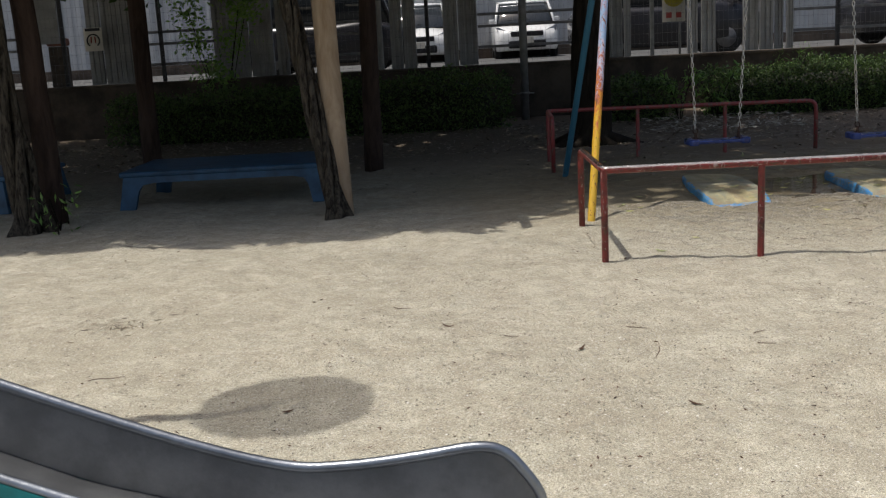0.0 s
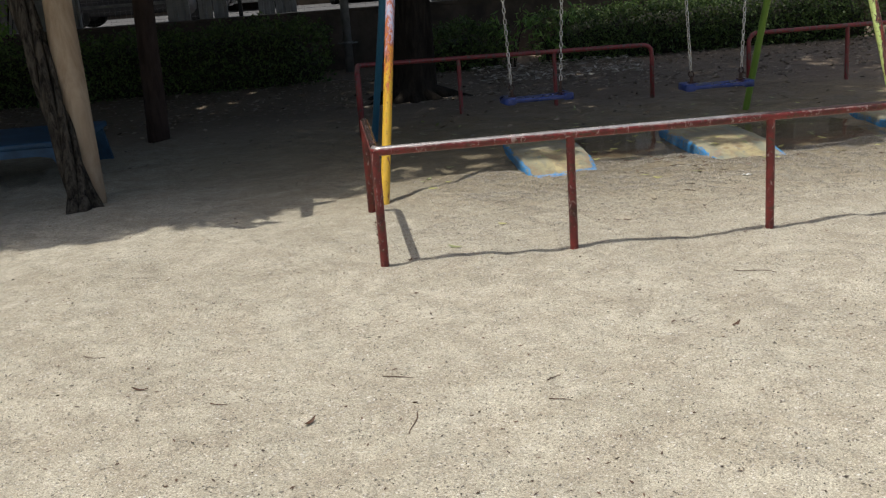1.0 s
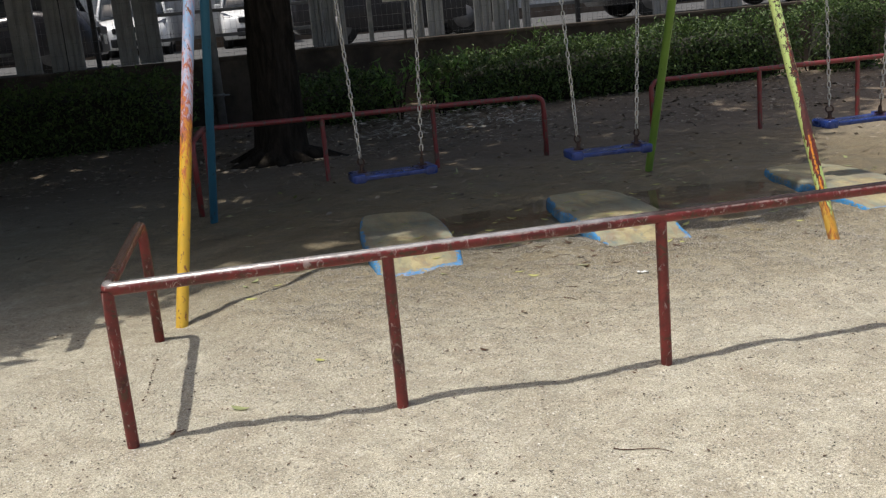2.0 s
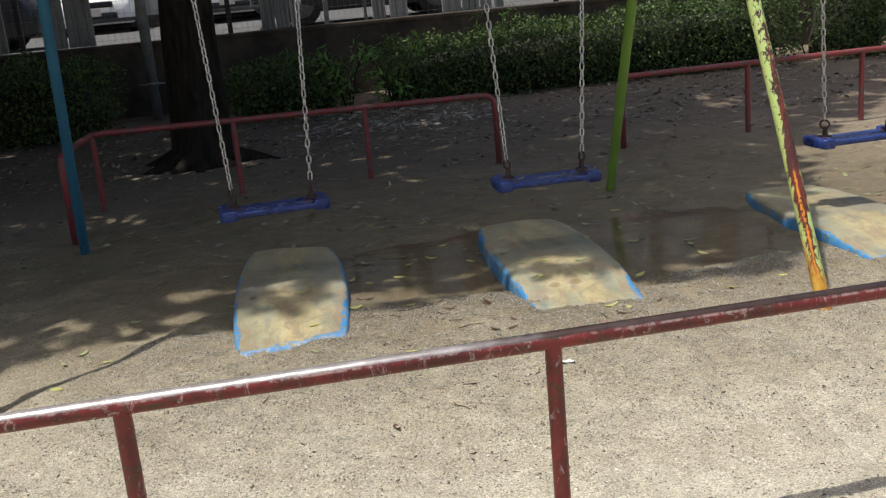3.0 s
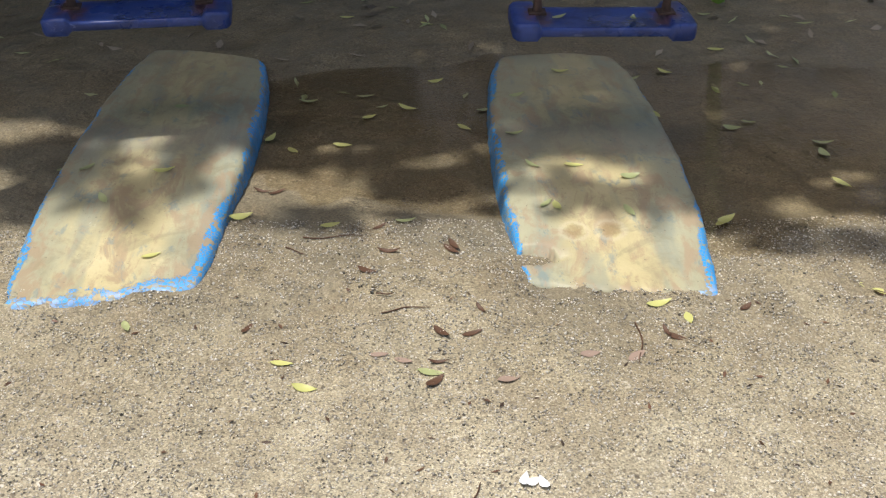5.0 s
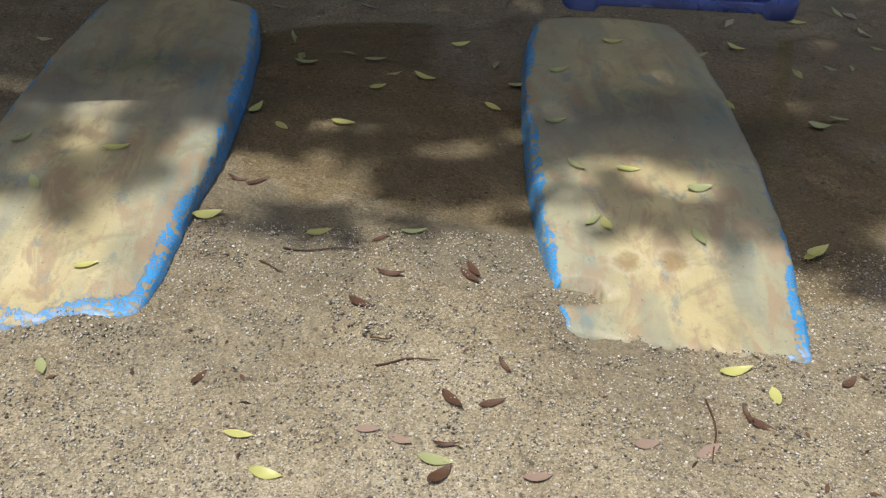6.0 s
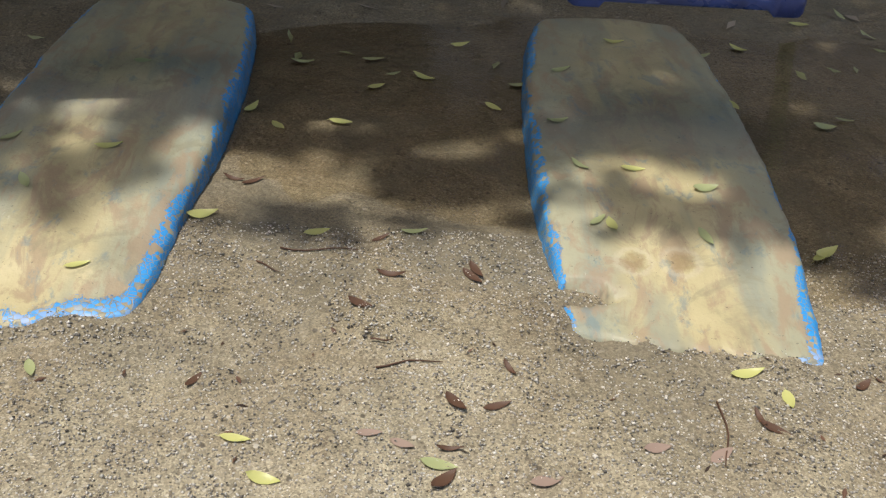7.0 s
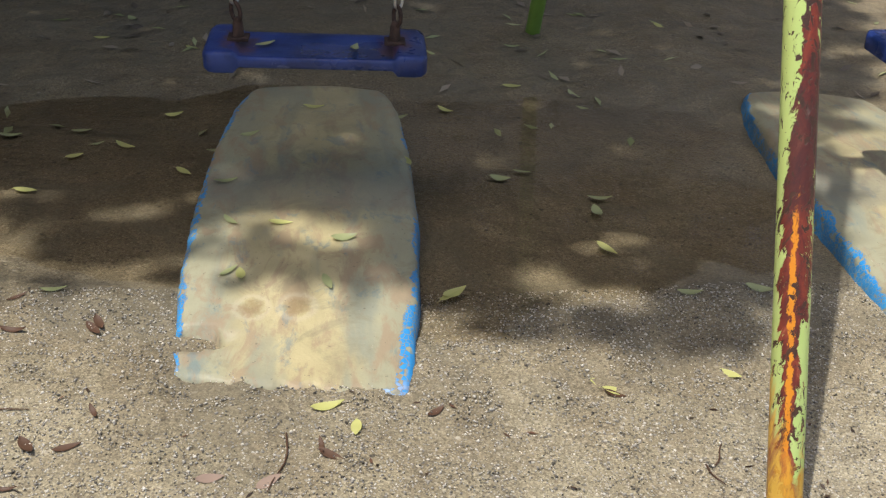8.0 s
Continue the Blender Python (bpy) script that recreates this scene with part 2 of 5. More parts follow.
def seat_material():
    """Blue moulded plastic, scuffed along its middle, stained by rust round the brackets at both ends."""
    k = Mat("blue_plastic", rough=0.34)
    O = k.co()
    P = k.geo("Position")
    col = k.mix(k.band(k.noise(9, 6, 0.65, P), 0.35, 0.65), (0.012, 0.026, 0.115), (0.026, 0.055, 0.23))
    end = k.math("ABSOLUTE", k.axis(0, O), 0.0)
    away = k.math("ABSOLUTE", k.math("SUBTRACT", end, 0.185), 0.0)
    side = k.math("ABSOLUTE", k.axis(1, O), 0.0)
    spread = k.math("ADD", k.math("MAXIMUM", away, k.math("MULTIPLY", side, 0.6)), k.math("MULTIPLY", k.math("SUBTRACT", k.noise(30, 6, 0.7, P), 0.5), 0.09))
    col = k.mix(k.band(spread, 0.02, 0.045, 0.6, 0.0), col, k.mix(k.noise(50, 4, 0.6, P), (0.06, 0.025, 0.02), (0.20, 0.085, 0.045)))
    scuff = k.noise(34, 6, 0.75, k.stretch(0.5, 1.4, 1, P), 0.8)
    col = k.mix(k.band(scuff, 0.60, 0.68, 0, 0.55), col, (0.16, 0.19, 0.36))
    k.color(col)
    k.rough(k.band(k.noise(6, 4, 0.6, P), 0.35, 0.65, 0.24, 0.48))
    k.bump(k.noise(70, 4, 0.6, P), 0.12, 0.004)
    return k.m


def globe_material():
    """Milky acrylic that lets about half of the light through."""
    k = Mat("milky_acrylic", (0.8, 0.8, 0.78), 0.3)
    t = k.n.new("ShaderNodeBsdfTransparent")
    t.inputs[0].default_value = (0.85, 0.85, 0.83, 1)
    m = k.n.new("ShaderNodeMixShader")
    m.inputs[0].default_value = 0.60
    k.l.new(k.b.outputs[0], m.inputs[1])
    k.l.new(t.outputs[0], m.inputs[2])
    k.l.new(m.outputs[0], k.n["Material Output"].inputs[0])
    return k.m


def bark_material(name, a, b, scale=6.0):
    k = Mat(name, rough=0.95)
    k.b.inputs["Specular IOR Level"].default_value = 0.12
    P = k.geo("Position")
    v = k.noise(scale, 7, 0.7, k.stretch(3, 3, 0.6, P), 0.6)
    k.color(k.mix(k.band(v, 0.3, 0.7), a, b))
    k.bump(v, 0.8, 0.03)
    return k.m


def leaf_material(name, dark, light, through=0.3, rough=0.45):
    k = Mat(name, rough=rough)
    r = k.geo("Random Per Island")
    col = k.mix(r, dark, light)
    k.color(col)
    t = k.n.new("ShaderNodeBsdfTranslucent")
    k.l.new(col, t.inputs[0])
    m = k.n.new("ShaderNodeMixShader")
    m.inputs[0].default_value = through
    k.l.new(k.b.outputs[0], m.inputs[1])
    k.l.new(t.outputs[0], m.inputs[2])
    k.l.new(m.outputs[0], k.n["Material Output"].inputs[0])
    return k.m


def plain(name, color, rough=0.6, metal=0.0, vary=0.25, scale=8.0, bump=0.15):
    k = Mat(name, color, rough, metal)
    v = k.noise(scale, 6, 0.65, k.geo("Position"))
    k.color(k.mix(k.band(v, 0.3, 0.7), tuple(c * (1 - vary) for c in color), tuple(min(1, c * (1 + vary)) for c in color)))
    if bump:
        k.bump(k.noise(scale * 6, 4, 0.6, k.geo("Position")), bump, 0.01)
    return k.m


def mat_material():
    """Rubber mat: blue paint flaking off along the rim, walked down to sandy beige with grey-blue bands along its length."""
    k = Mat("worn_rubber", rough=0.5)
    mul, add, sub = (lambda a, b: k.math("MULTIPLY", a, b)), (lambda a, b: k.math("ADD", a, b)), (lambda a, b: k.math("SUBTRACT", a, b))

    def given(name):
        at = k.n.new("ShaderNodeAttribute")
        at.attribute_name = name
        return at.outputs["Fac"]
    edge, across, along = given("edge"), given("across"), given("along")
    P = k.geo("Position")
    n = sub(k.noise(9, 6, 0.7, P), 0.5)
    fine = sub(k.noise(60, 5, 0.75, P, 0.6), 0.5)
    # worn top: beige along the middle, greyer towards both sides, in smeared bands
    top = k.ramp(k.noise(5.0, 5, 0.6, P), [(0.30, (0.36, 0.30, 0.165)), (0.55, (0.47, 0.40, 0.215)), (0.75, (0.56, 0.48, 0.27))])
    smear = k.noise(5.5, 4, 0.5, k.stretch(1.7, 0.38, 1, P), 0.4)
    sides = k.band(add(k.math("ABSOLUTE", across), mul(n, 0.7)), 0.30, 0.72)
    top = k.mix(mul(sides, 0.72), top, k.mix(smear, (0.235, 0.255, 0.195), (0.40, 0.385, 0.26)))
    top = k.mix(k.band(smear, 0.50, 0.66, 0, 0.62), top, (0.205, 0.235, 0.195))
    top = k.mix(k.band(k.noise(11, 6, 0.7, k.stretch(1.4, 0.6, 1, P), 0.6), 0.47, 0.60, 0, 0.72), top, (0.33, 0.235, 0.145))
    top = k.mix(k.band(k.noise(16, 5, 0.7, k.stretch(1, 0.6, 1, P), 0.4), 0.55, 0.66, 0, 0.55), top, (0.14, 0.21, 0.22))
    top = k.mix(k.band(k.noise(6.5, 6, 0.7, P, 0.9), 0.52, 0.64, 0, 0.5), top, (0.24, 0.215, 0.13))
    # dirty silt line across the middle where the water stood
    line = k.band(k.math("ABSOLUTE", sub(add(along, mul(n, 0.10)), 0.50)), 0.03, 0.10, 0.55, 0.0)
    top = k.mix(line, top, (0.20, 0.20, 0.165))
    far_end = k.band(along, 0.55, 0.85, 0.0, 0.35)
    top = k.mix(far_end, top, (0.29, 0.265, 0.165))
    for sx, sy, size in ((2.505, 2.005, 0.7), (2.60, 2.005, 0.8)):
        d = add(k.math("POWER", sub(k.axis(0, P), sx), 2.0), k.math("POWER", sub(k.axis(1, P), sy), 2.0))
        d = k.math("DIVIDE", add(d, mul(fine, 0.0022)), size)
        top = k.mix(mul(k.band(d, 0.0010, 0.0016), k.band(d, 0.0018, 0.0032, 0.22, 0.0)), top, (0.62, 0.56, 0.42))
        top = k.mix(k.band(d, 0.0001, 0.0012, 0.55, 0.0), top, (0.25, 0.17, 0.07))
    top = k.mix(k.band(k.noise(95, 3, 0.6, P), 0.67, 0.72, 0, 0.55), top, (0.10, 0.08, 0.05))
    # scraped pale scuffs
    top = k.mix(k.band(k.noise(34, 6, 0.8, k.stretch(1.5, 0.7, 1, P), 1.0), 0.66, 0.70, 0, 0.5), top, (0.60, 0.56, 0.44))
    # what is left of the paint: whole along some stretches of the rim, flaked in small cells, gone along others
    left = k.noise(2.3, 4, 0.6, P, 0.4)
    crack = k.voronoi(85, "Distance", "DISTANCE_TO_EDGE", co=P)
    reach = add(k.band(left, 0.40, 0.62, 0.008, 0.030), mul(k.band(along, 0.0, 0.45, 1.0, 0.0), 0.010))
    ragged = add(edge, add(mul(n, 0.030), mul(fine, 0.034)))
    kept = k.band(sub(reach, ragged), -0.001, 0.003)
    flake = k.band(k.axis(0, k.voronoi(85, "Color", co=P)), 0.80, 0.82, 1.0, 0.0)
    whole = k.band(ragged, 0.000, 0.010, 1.0, 0.0)
    kept = mul(kept, k.math("MAXIMUM", whole, mul(flake, k.band(crack, 0.02, 0.06))))
    blue = k.mix(k.noise(20, 5, 0.7, P), (0.015, 0.19, 0.50), (0.045, 0.38, 0.78))
    # near end: paint in broken pale lavender and blue chips
    chips = k.mix(k.axis(1, k.voronoi(52, "Color", co=P)), (0.05, 0.34, 0.72), (0.40, 0.46, 0.62))
    blue = k.mix(k.band(along, 0.015, 0.05, 0.75, 0.0), blue, chips)
    col = k.mix(kept, top, blue)
    # the steep side under the rim goes dark blue, unevenly
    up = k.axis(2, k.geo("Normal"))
    steep_dark = mul(k.band(up, 0.25, 0.60, 0.65, 0.0), k.band(k.noise(12, 5, 0.7, P), 0.35, 0.6, 0.4, 1.0))
    col = k.mix(steep_dark, col, (0.035, 0.085, 0.12))
    k.color(col)
    k.rough(k.band(smear, 0.3, 0.7, 0.42, 0.66))
    b = k.bump(k.noise(120, 3, 0.6, P), 0.25, 0.003)
    b = k.bump(kept, 0.6, 0.003, b)
    k.bump(k.noise(14, 5, 0.65, P), 0.35, 0.012, b)
    return k.m


def water_material():
    k = Mat("puddle_water")
    P = k.geo("Position")
    tr = k.n.new("ShaderNodeBsdfTransparent")
    tr.inputs[0].default_value = (0.985, 0.975, 0.95, 1)
    gl = k.n.new("ShaderNodeBsdfGlossy")
    gl.inputs["Roughness"].default_value = 0.06
    fr = k.n.new("ShaderNodeFresnel")
    fr.inputs[0].default_value = 1.33
    bu = k.n.new("ShaderNodeBump")
    bu.inputs["Strength"].default_value = 0.12
    bu.inputs["Distance"].default_value = 0.01
    k.l.new(k.noise(5, 2, 0.5, P), bu.inputs["Height"])
    k.l.new(bu.outputs[0], gl.inputs["Normal"])
    m = k.n.new("ShaderNodeMixShader")
    k.l.new(fr.outputs[0], m.inputs[0])
    k.l.new(tr.outputs[0], m.inputs[1])
    k.l.new(gl.outputs[0], m.inputs[2])
    k.l.new(m.outputs[0], k.n["Material Output"].inputs[0])
    return k.m


SAND = sand_material()
RED = rail_paint("worn_red_paint")
RED_BACK = paint_material("dull_red_paint", (0.235, 0.036, 0.036), under=(0.15, 0.085, 0.07), wear=0.52, scale=20)
TEAL = paint_material("teal_paint", (0.028, 0.145, 0.235), under=(0.04, 0.075, 0.10), wear=0.62)
GREEN = paint_material("green_paint", (0.19, 0.33, 0.05), under=(0.035, 0.035, 0.015), wear=0.635, scale=30)
LEG_A = layered_paint("yellow_red_blue_paint", [(0.0, (0.65, 0.40, 0.04)), (0.22, (0.76, 0.45, 0.03)), (0.28, (0.66, 0.22, 0.03)), (0.34, (0.42, 0.11, 0.08)), (0.38, (0.62, 0.52, 0.60)), (0.47, (0.26, 0.46, 0.68)), (0.60, (0.52, 0.30, 0.34)), (0.75, (0.35, 0.50, 0.70))], rust=0.585)
LEG_B = peeling_leg()
STEEL = plain("galvanised_chain", (0.55, 0.54, 0.52), 0.38, 0.85, 0.3, 30)
RUSTY = plain("rusty_iron", (0.065, 0.038, 0.028), 0.8, 0.2, 0.4, 40, 0.4)
SEAT = seat_material()
RUBBER = mat_material()
WATER = water_material()
BENCH = plain("blue_bench_plastic", (0.022, 0.072, 0.135), 0.5, 0, 0.4, 5)
IVY = bark_material("vine_bark", (0.006, 0.005, 0.004), (0.115, 0.098, 0.075), 11)
BARK = bark_material("dark_bark", (0.010, 0.008, 0.006), (0.04, 0.032, 0.024), 5)
# one wood in two tones: the sunlit post, then a copy darkened for shade
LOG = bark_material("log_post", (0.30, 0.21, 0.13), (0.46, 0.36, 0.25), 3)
LOG_SHADED = bark_material("shaded_log_post", (0.026, 0.018, 0.015), (0.070, 0.048, 0.038), 3)
CONCRETE = plain("stained_concrete", (0.085, 0.066, 0.05), 0.95, 0, 0.45, 2.5, 0.4)
PANEL = plain("grey_fence_board", (0.27, 0.27, 0.265), 0.7, 0, 0.2, 3)
BLACK = plain("black_steel", (0.02, 0.02, 0.022), 0.5, 0.3, 0.3)
GREYRAIL = plain("grey_steel_rail", (0.14, 0.14, 0.145), 0.5, 0.4, 0.3)
PIPE = plain("grey_pipe", (0.20, 0.20, 0.19), 0.55, 0.2, 0.25)
HEDGE = leaf_material("hedge_leaf", (0.022, 0.05, 0.012), (0.16, 0.24, 0.065), 0.3, 0.55)
# near-black that stands for the shade between the hedge leaves
HEDGE_SHADE = plain("hedge_inner_shade", (0.022, 0.022, 0.012), 0.95, 0, 0.5, 20, 0.6)
CROWN = leaf_material("crown_leaf", (0.02, 0.05, 0.012), (0.07, 0.13, 0.03), 0.35)
NANDINA = leaf_material("light_green_leaf", (0.10, 0.22, 0.04), (0.26, 0.42, 0.10), 0.35)
CHUTE = plain("brushed_steel_chute", (0.24, 0.245, 0.25), 0.45, 0.55, 0.2, 6)
RIM = plain("slide_rim_tube", (0.30, 0.32, 0.35), 0.36, 0.85, 0.2)
TEALSIDE = plain("teal_slide_paint", (0.0, 0.22, 0.24), 0.5, 0, 0.2)
ASPHALT = plain("parking_asphalt", (0.10, 0.10, 0.098), 0.9, 0, 0.25, 5, 0.3)
FACADE = plain("corrugated_steel", (0.43, 0.44, 0.445), 0.55, 0.1, 0.12, 1.5, 0.05)
ROOFING = plain("dark_roofing", (0.05, 0.05, 0.052), 0.7, 0, 0.2)
CARWHITE = plain("white_car_paint", (0.78, 0.78, 0.77), 0.22, 0, 0.03, 2, 0)
CARDARK = plain("dark_car_paint", (0.025, 0.025, 0.03), 0.25, 0, 0.1, 2, 0)
GLASSD = plain("tinted_glass", (0.03, 0.035, 0.04), 0.06, 0, 0.1, 2, 0)
LAMPS = plain("headlight_lens", (0.20, 0.21, 0.23), 0.08, 0.5, 0.3, 30, 0)
TYRE = plain("tyre_rubber", (0.02, 0.02, 0.02), 0.85, 0, 0.2)
SIGNW = plain("sign_white", (0.55, 0.52, 0.45), 0.6, 0, 0.1)
SIGNR = plain("sign_red", (0.30, 0.04, 0.03), 0.6, 0, 0.1)
SIGNY = plain("sign_yellow", (0.45, 0.38, 0.03), 0.6, 0, 0.1)
BOARDW = plain("weathered_orange_cover", (0.22, 0.08, 0.045), 0.7, 0, 0.2)
LEAFY = leaf_material("yellow_leaf", (0.42, 0.43, 0.11), (0.62, 0.60, 0.24), 0.15, 0.4)
LEAFG = leaf_material("pale_green_leaf", (0.24, 0.28, 0.10), (0.48, 0.50, 0.26), 0.15, 0.4)
LEAFB = leaf_material("brown_leaf", (0.035, 0.022, 0.014), (0.13, 0.06, 0.03), 0.05, 0.6)
LEAFP = leaf_material("faded_leaf", (0.22, 0.13, 0.095), (0.34, 0.26, 0.20), 0.05, 0.75)
LITTER = leaf_material("leaf_litter", (0.08, 0.06, 0.04), (0.42, 0.35, 0.26), 0.1, 0.6)
GRIT = leaf_material("grit", (0.04, 0.034, 0.026), (0.70, 0.65, 0.56), 0.0, 0.85)
PAPER = plain("white_scrap", (0.8, 0.8, 0.78), 0.7, 0, 0.05, 30, 0.2)
GLOBE = globe_material()
PALE = leaf_material("pale_dry_leaf", (0.25, 0.22, 0.17), (0.55, 0.50, 0.42), 0.1, 0.6)


# ---- builders ----
RNG = np.random.default_rng(7)


def mesh_from(name, verts, faces, material, smooth=False):
    me = bpy.data.meshes.new(name)
    me.from_pydata([tuple(map(float, v)) for v in verts], [], faces)
    me.materials.append(material)
    if smooth:
        for p in me.polygons:
            p.use_smooth = True
    me.update()
    return me


def thing(name, label, category, at=(0, 0, 0), group="", kind="", turn=0.0):
    ob = new(name)
    ob.empty_display_size = 0.1
    ob.matrix_basis = pose(*at, 0, 0, turn)
    return tagged(ob, label, category, group, kind)


def part(name, me, parent, label=""):
    ob = new(name, me)
    if parent is not None:
        ob.parent = parent
    return tagged(ob, label)


def tube(points, r, material, name="tube", sides=12, radii=None, cap=True, wobble=0.0):
    """A swept round bar along points."""
    pts = [Vector(p) for p in points]
    verts, faces = [], []
    up = Vector((0, 0, 1))
    for i, p in enumerate(pts):
        d = (pts[min(i + 1, len(pts) - 1)] - pts[max(i - 1, 0)]).normalized()
        if i == 0:
            s = d.cross(up) if abs(d.z) < 0.95 else d.cross(Vector((0, 1, 0)))
        s = (s - d * s.dot(d)).normalized()
        q = d.cross(s)
        rr = radii[i] if radii else r
        for k in range(sides):
            a = 2 * math.pi * k / sides
            w = 1.0
            if wobble:
                w = 1 + wobble * noise.noise(Vector((p.x * 3 + math.cos(a) * 1.3, p.y * 3 + math.sin(a) * 1.3, p.z * 2)))
            verts.append(p + (s * math.cos(a) + q * math.sin(a)) * rr * w)
    for i in range(len(pts) - 1):
        for k in range(sides):
            a, b = i * sides + k, i * sides + (k + 1) % sides
            faces.append((a, b, b + sides, a + sides))
    if cap:
        faces.append(tuple(range(sides))[::-1])
        faces.append(tuple(range((len(pts) - 1) * sides, len(pts) * sides)))
    me = mesh_from(name, verts, faces, material, True)
    return me


def rounded(points, radius, steps=6, special=None):
    """A path of straight legs with its corners rounded off."""
    pts = [Vector(p) for p in points]
    out = [pts[0]]
    for i, (a, b, c) in enumerate(zip(pts, pts[1:], pts[2:])):
        u, v = (a - b), (c - b)
        r = min((special or {}).get(i + 1, radius), u.length * 0.45, v.length * 0.45)
        u, v = u.normalized() * r, v.normalized() * r
        for i in range(steps + 1):
            t = i / steps
            out.append(b + u * (1 - t) ** 2 + v * t ** 2)
    out.append(pts[-1])
    return out


def box(size, material, name="box", bevel=0.004, at=(0, 0, 0), segments=2):
    bm = bmesh.new()
    bmesh.ops.create_cube(bm, size=1)
    for v in bm.verts:
        v.co = Vector((v.co.x * size[0] + at[0], v.co.y * size[1] + at[1], v.co.z * size[2] + at[2]))
    if bevel:
        bmesh.ops.bevel(bm, geom=bm.edges[:], offset=bevel, segments=segments, affect="EDGES", profile=0.6)
    me = bpy.data.meshes.new(name)
    bm.to_mesh(me)
    bm.free()
    me.materials.append(material)
    return me


def loft(sections, material, name="loft", smooth=True, cap=True):
    """A skin over closed sections of the same number of points."""
    n = len(sections[0])
    verts = [p for s in sections for p in s]
    faces = []
    for i in range(len(sections) - 1):
        for k in range(n):
            a, b = i * n + k, i * n + (k + 1) % n
            faces.append((a, b, b + n, a + n))
    if cap:
        faces.append(tuple(range(n))[::-1])
        faces.append(tuple(range((len(sections) - 1) * n, len(sections) * n)))
    return mesh_from(name, verts, faces, material, smooth)


def leaves(name, centres, length, width, material, flat=0.0, bend=0.25):
    """Many small pointed leaves, each a folded rhombus, turned at random."""
    c = np.asarray(centres, float)
    n = len(c)
    u = RNG.normal(size=(n, 3))
    u[:, 2] *= (1 - flat)
    u /= np.linalg.norm(u, axis=1)[:, None]
    w = RNG.normal(size=(n, 3))
    if flat:
        w[:, 2] *= (1 - flat)
    w -= u * (u * w).sum(1)[:, None]
    w /= np.linalg.norm(w, axis=1)[:, None]
    k = np.cross(u, w)
    L = length * RNG.uniform(0.7, 1.3, n)[:, None]
    W = width * RNG.uniform(0.7, 1.3, n)[:, None]
    v = np.empty((n, 4, 3))
    v[:, 0] = c - u * L / 2
    v[:, 1] = c + w * W / 2 + k * W * bend
    v[:, 2] = c + u * L / 2
    v[:, 3] = c - w * W / 2 + k * W * bend
    me = bpy.data.meshes.new(name)
    me.vertices.add(4 * n)
    me.vertices.foreach_set("co", v.reshape(-1))
    me.loops.add(6 * n)
    i = np.arange(n)[:, None] * 4
    me.loops.foreach_set("vertex_index", np.hstack([i, i + 1, i + 2, i, i + 2, i + 3]).reshape(-1).astype(np.int32))
    me.polygons.add(2 * n)
    me.polygons.foreach_set("loop_start", (np.arange(2 * n) * 3).astype(np.int32))
    me.materials.append(material)
    me.update(calc_edges=True)
    me.validate()
    return me


def merge(name, meshes, material=None):
    """Several meshes with one material joined into one mesh."""
    bm = bmesh.new()
    for me in meshes:
        bm.from_mesh(me)
    out = bpy.data.meshes.new(name)
    bm.to_mesh(out)
    bm.free()
    out.materials.append(material or meshes[0].materials[0])
    return out


# ---- ground ----
POOL = (2.70, 2.72, 1.45, 0.64)       # middle and half axes of the hollow
WATER_Z = -0.0135


def smooth01(x):
    x = min(1.0, max(0.0, x))
    return x * x * (3 - 2 * x)


def ground_z(x, y):
    h = 0.022 * noise.noise(Vector((x * 0.9, y * 0.9, 0.3))) + 0.019 * noise.noise(Vector((x * 3.1, y * 3.1, 1.7)))
    h += 0.012 * noise.noise(Vector((x * 9.0, y * 9.0, 4.2)))
    near = smooth01((9 - max(abs(x - 2), abs(y - 1))) / 3)
    e = math.hypot((x - POOL[0]) / POOL[2], (y - POOL[1]) / POOL[3]) + 0.24 * noise.noise(Vector((x * 1.3, y * 1.3, 9.1))) + 0.10 * noise.noise(Vector((x * 4.1, y * 4.1, 3.1)))
    hollow = smooth01((1.22 - e) / 0.42)
    h = h * near * (1 - 0.7 * hollow) - 0.022 * hollow
    bank = smooth01(1 - abs(y - 1.80) / 0.16) * smooth01((x - 0.8) / 0.3) * smooth01((4.9 - x) / 0.3)
    h += bank * (0.006 + 0.016 * noise.noise(Vector((x * 7, y * 7, 2.2))) + 0.008 * noise.noise(Vector((x * 19, y * 19, 6.2))))
    h += 0.13 * smooth01((y - 6.3) / 2.4)
    return h


def axis_steps(lo, hi, step, reach):
    a = list(np.arange(lo, hi + step / 2, step))
    s, left, right = step, [], []
    x = lo
    while x > -reach:
        s *= 1.35
        x -= s
        left.append(x)
    s, x = step, hi
    while x < reach:
        s *= 1.35
        x += s
        right.append(x)
    return left[::-1] + a + right


xs, ys = axis_steps(-4.5, 5.5, 0.05, 400), axis_steps(-4.5, 7.0, 0.05, 400)
gv = [(x, y, ground_z(x, y)) for y in ys for x in xs]
nx = len(xs)
gf = [(j * nx + i, j * nx + i + 1, (j + 1) * nx + i + 1, (j + 1) * nx + i) for j in range(len(ys) - 1) for i in range(nx - 1)]
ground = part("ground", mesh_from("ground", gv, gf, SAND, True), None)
tagged(ground, "pale gritty sand ground of a playground, damp near the swings", "ground", kind="structure")

ring = [(POOL[0] + 1.22 * POOL[2] * math.cos(a), POOL[1] + 1.30 * POOL[3] * math.sin(a), WATER_Z) for a in np.linspace(0, 2 * math.pi, 49)[:-1]]
water = part("puddle", mesh_from("puddle", ring, [tuple(range(48))], WATER), None)
tagged(water, "shallow brown rain puddle under the swings", "puddle", kind="structure")

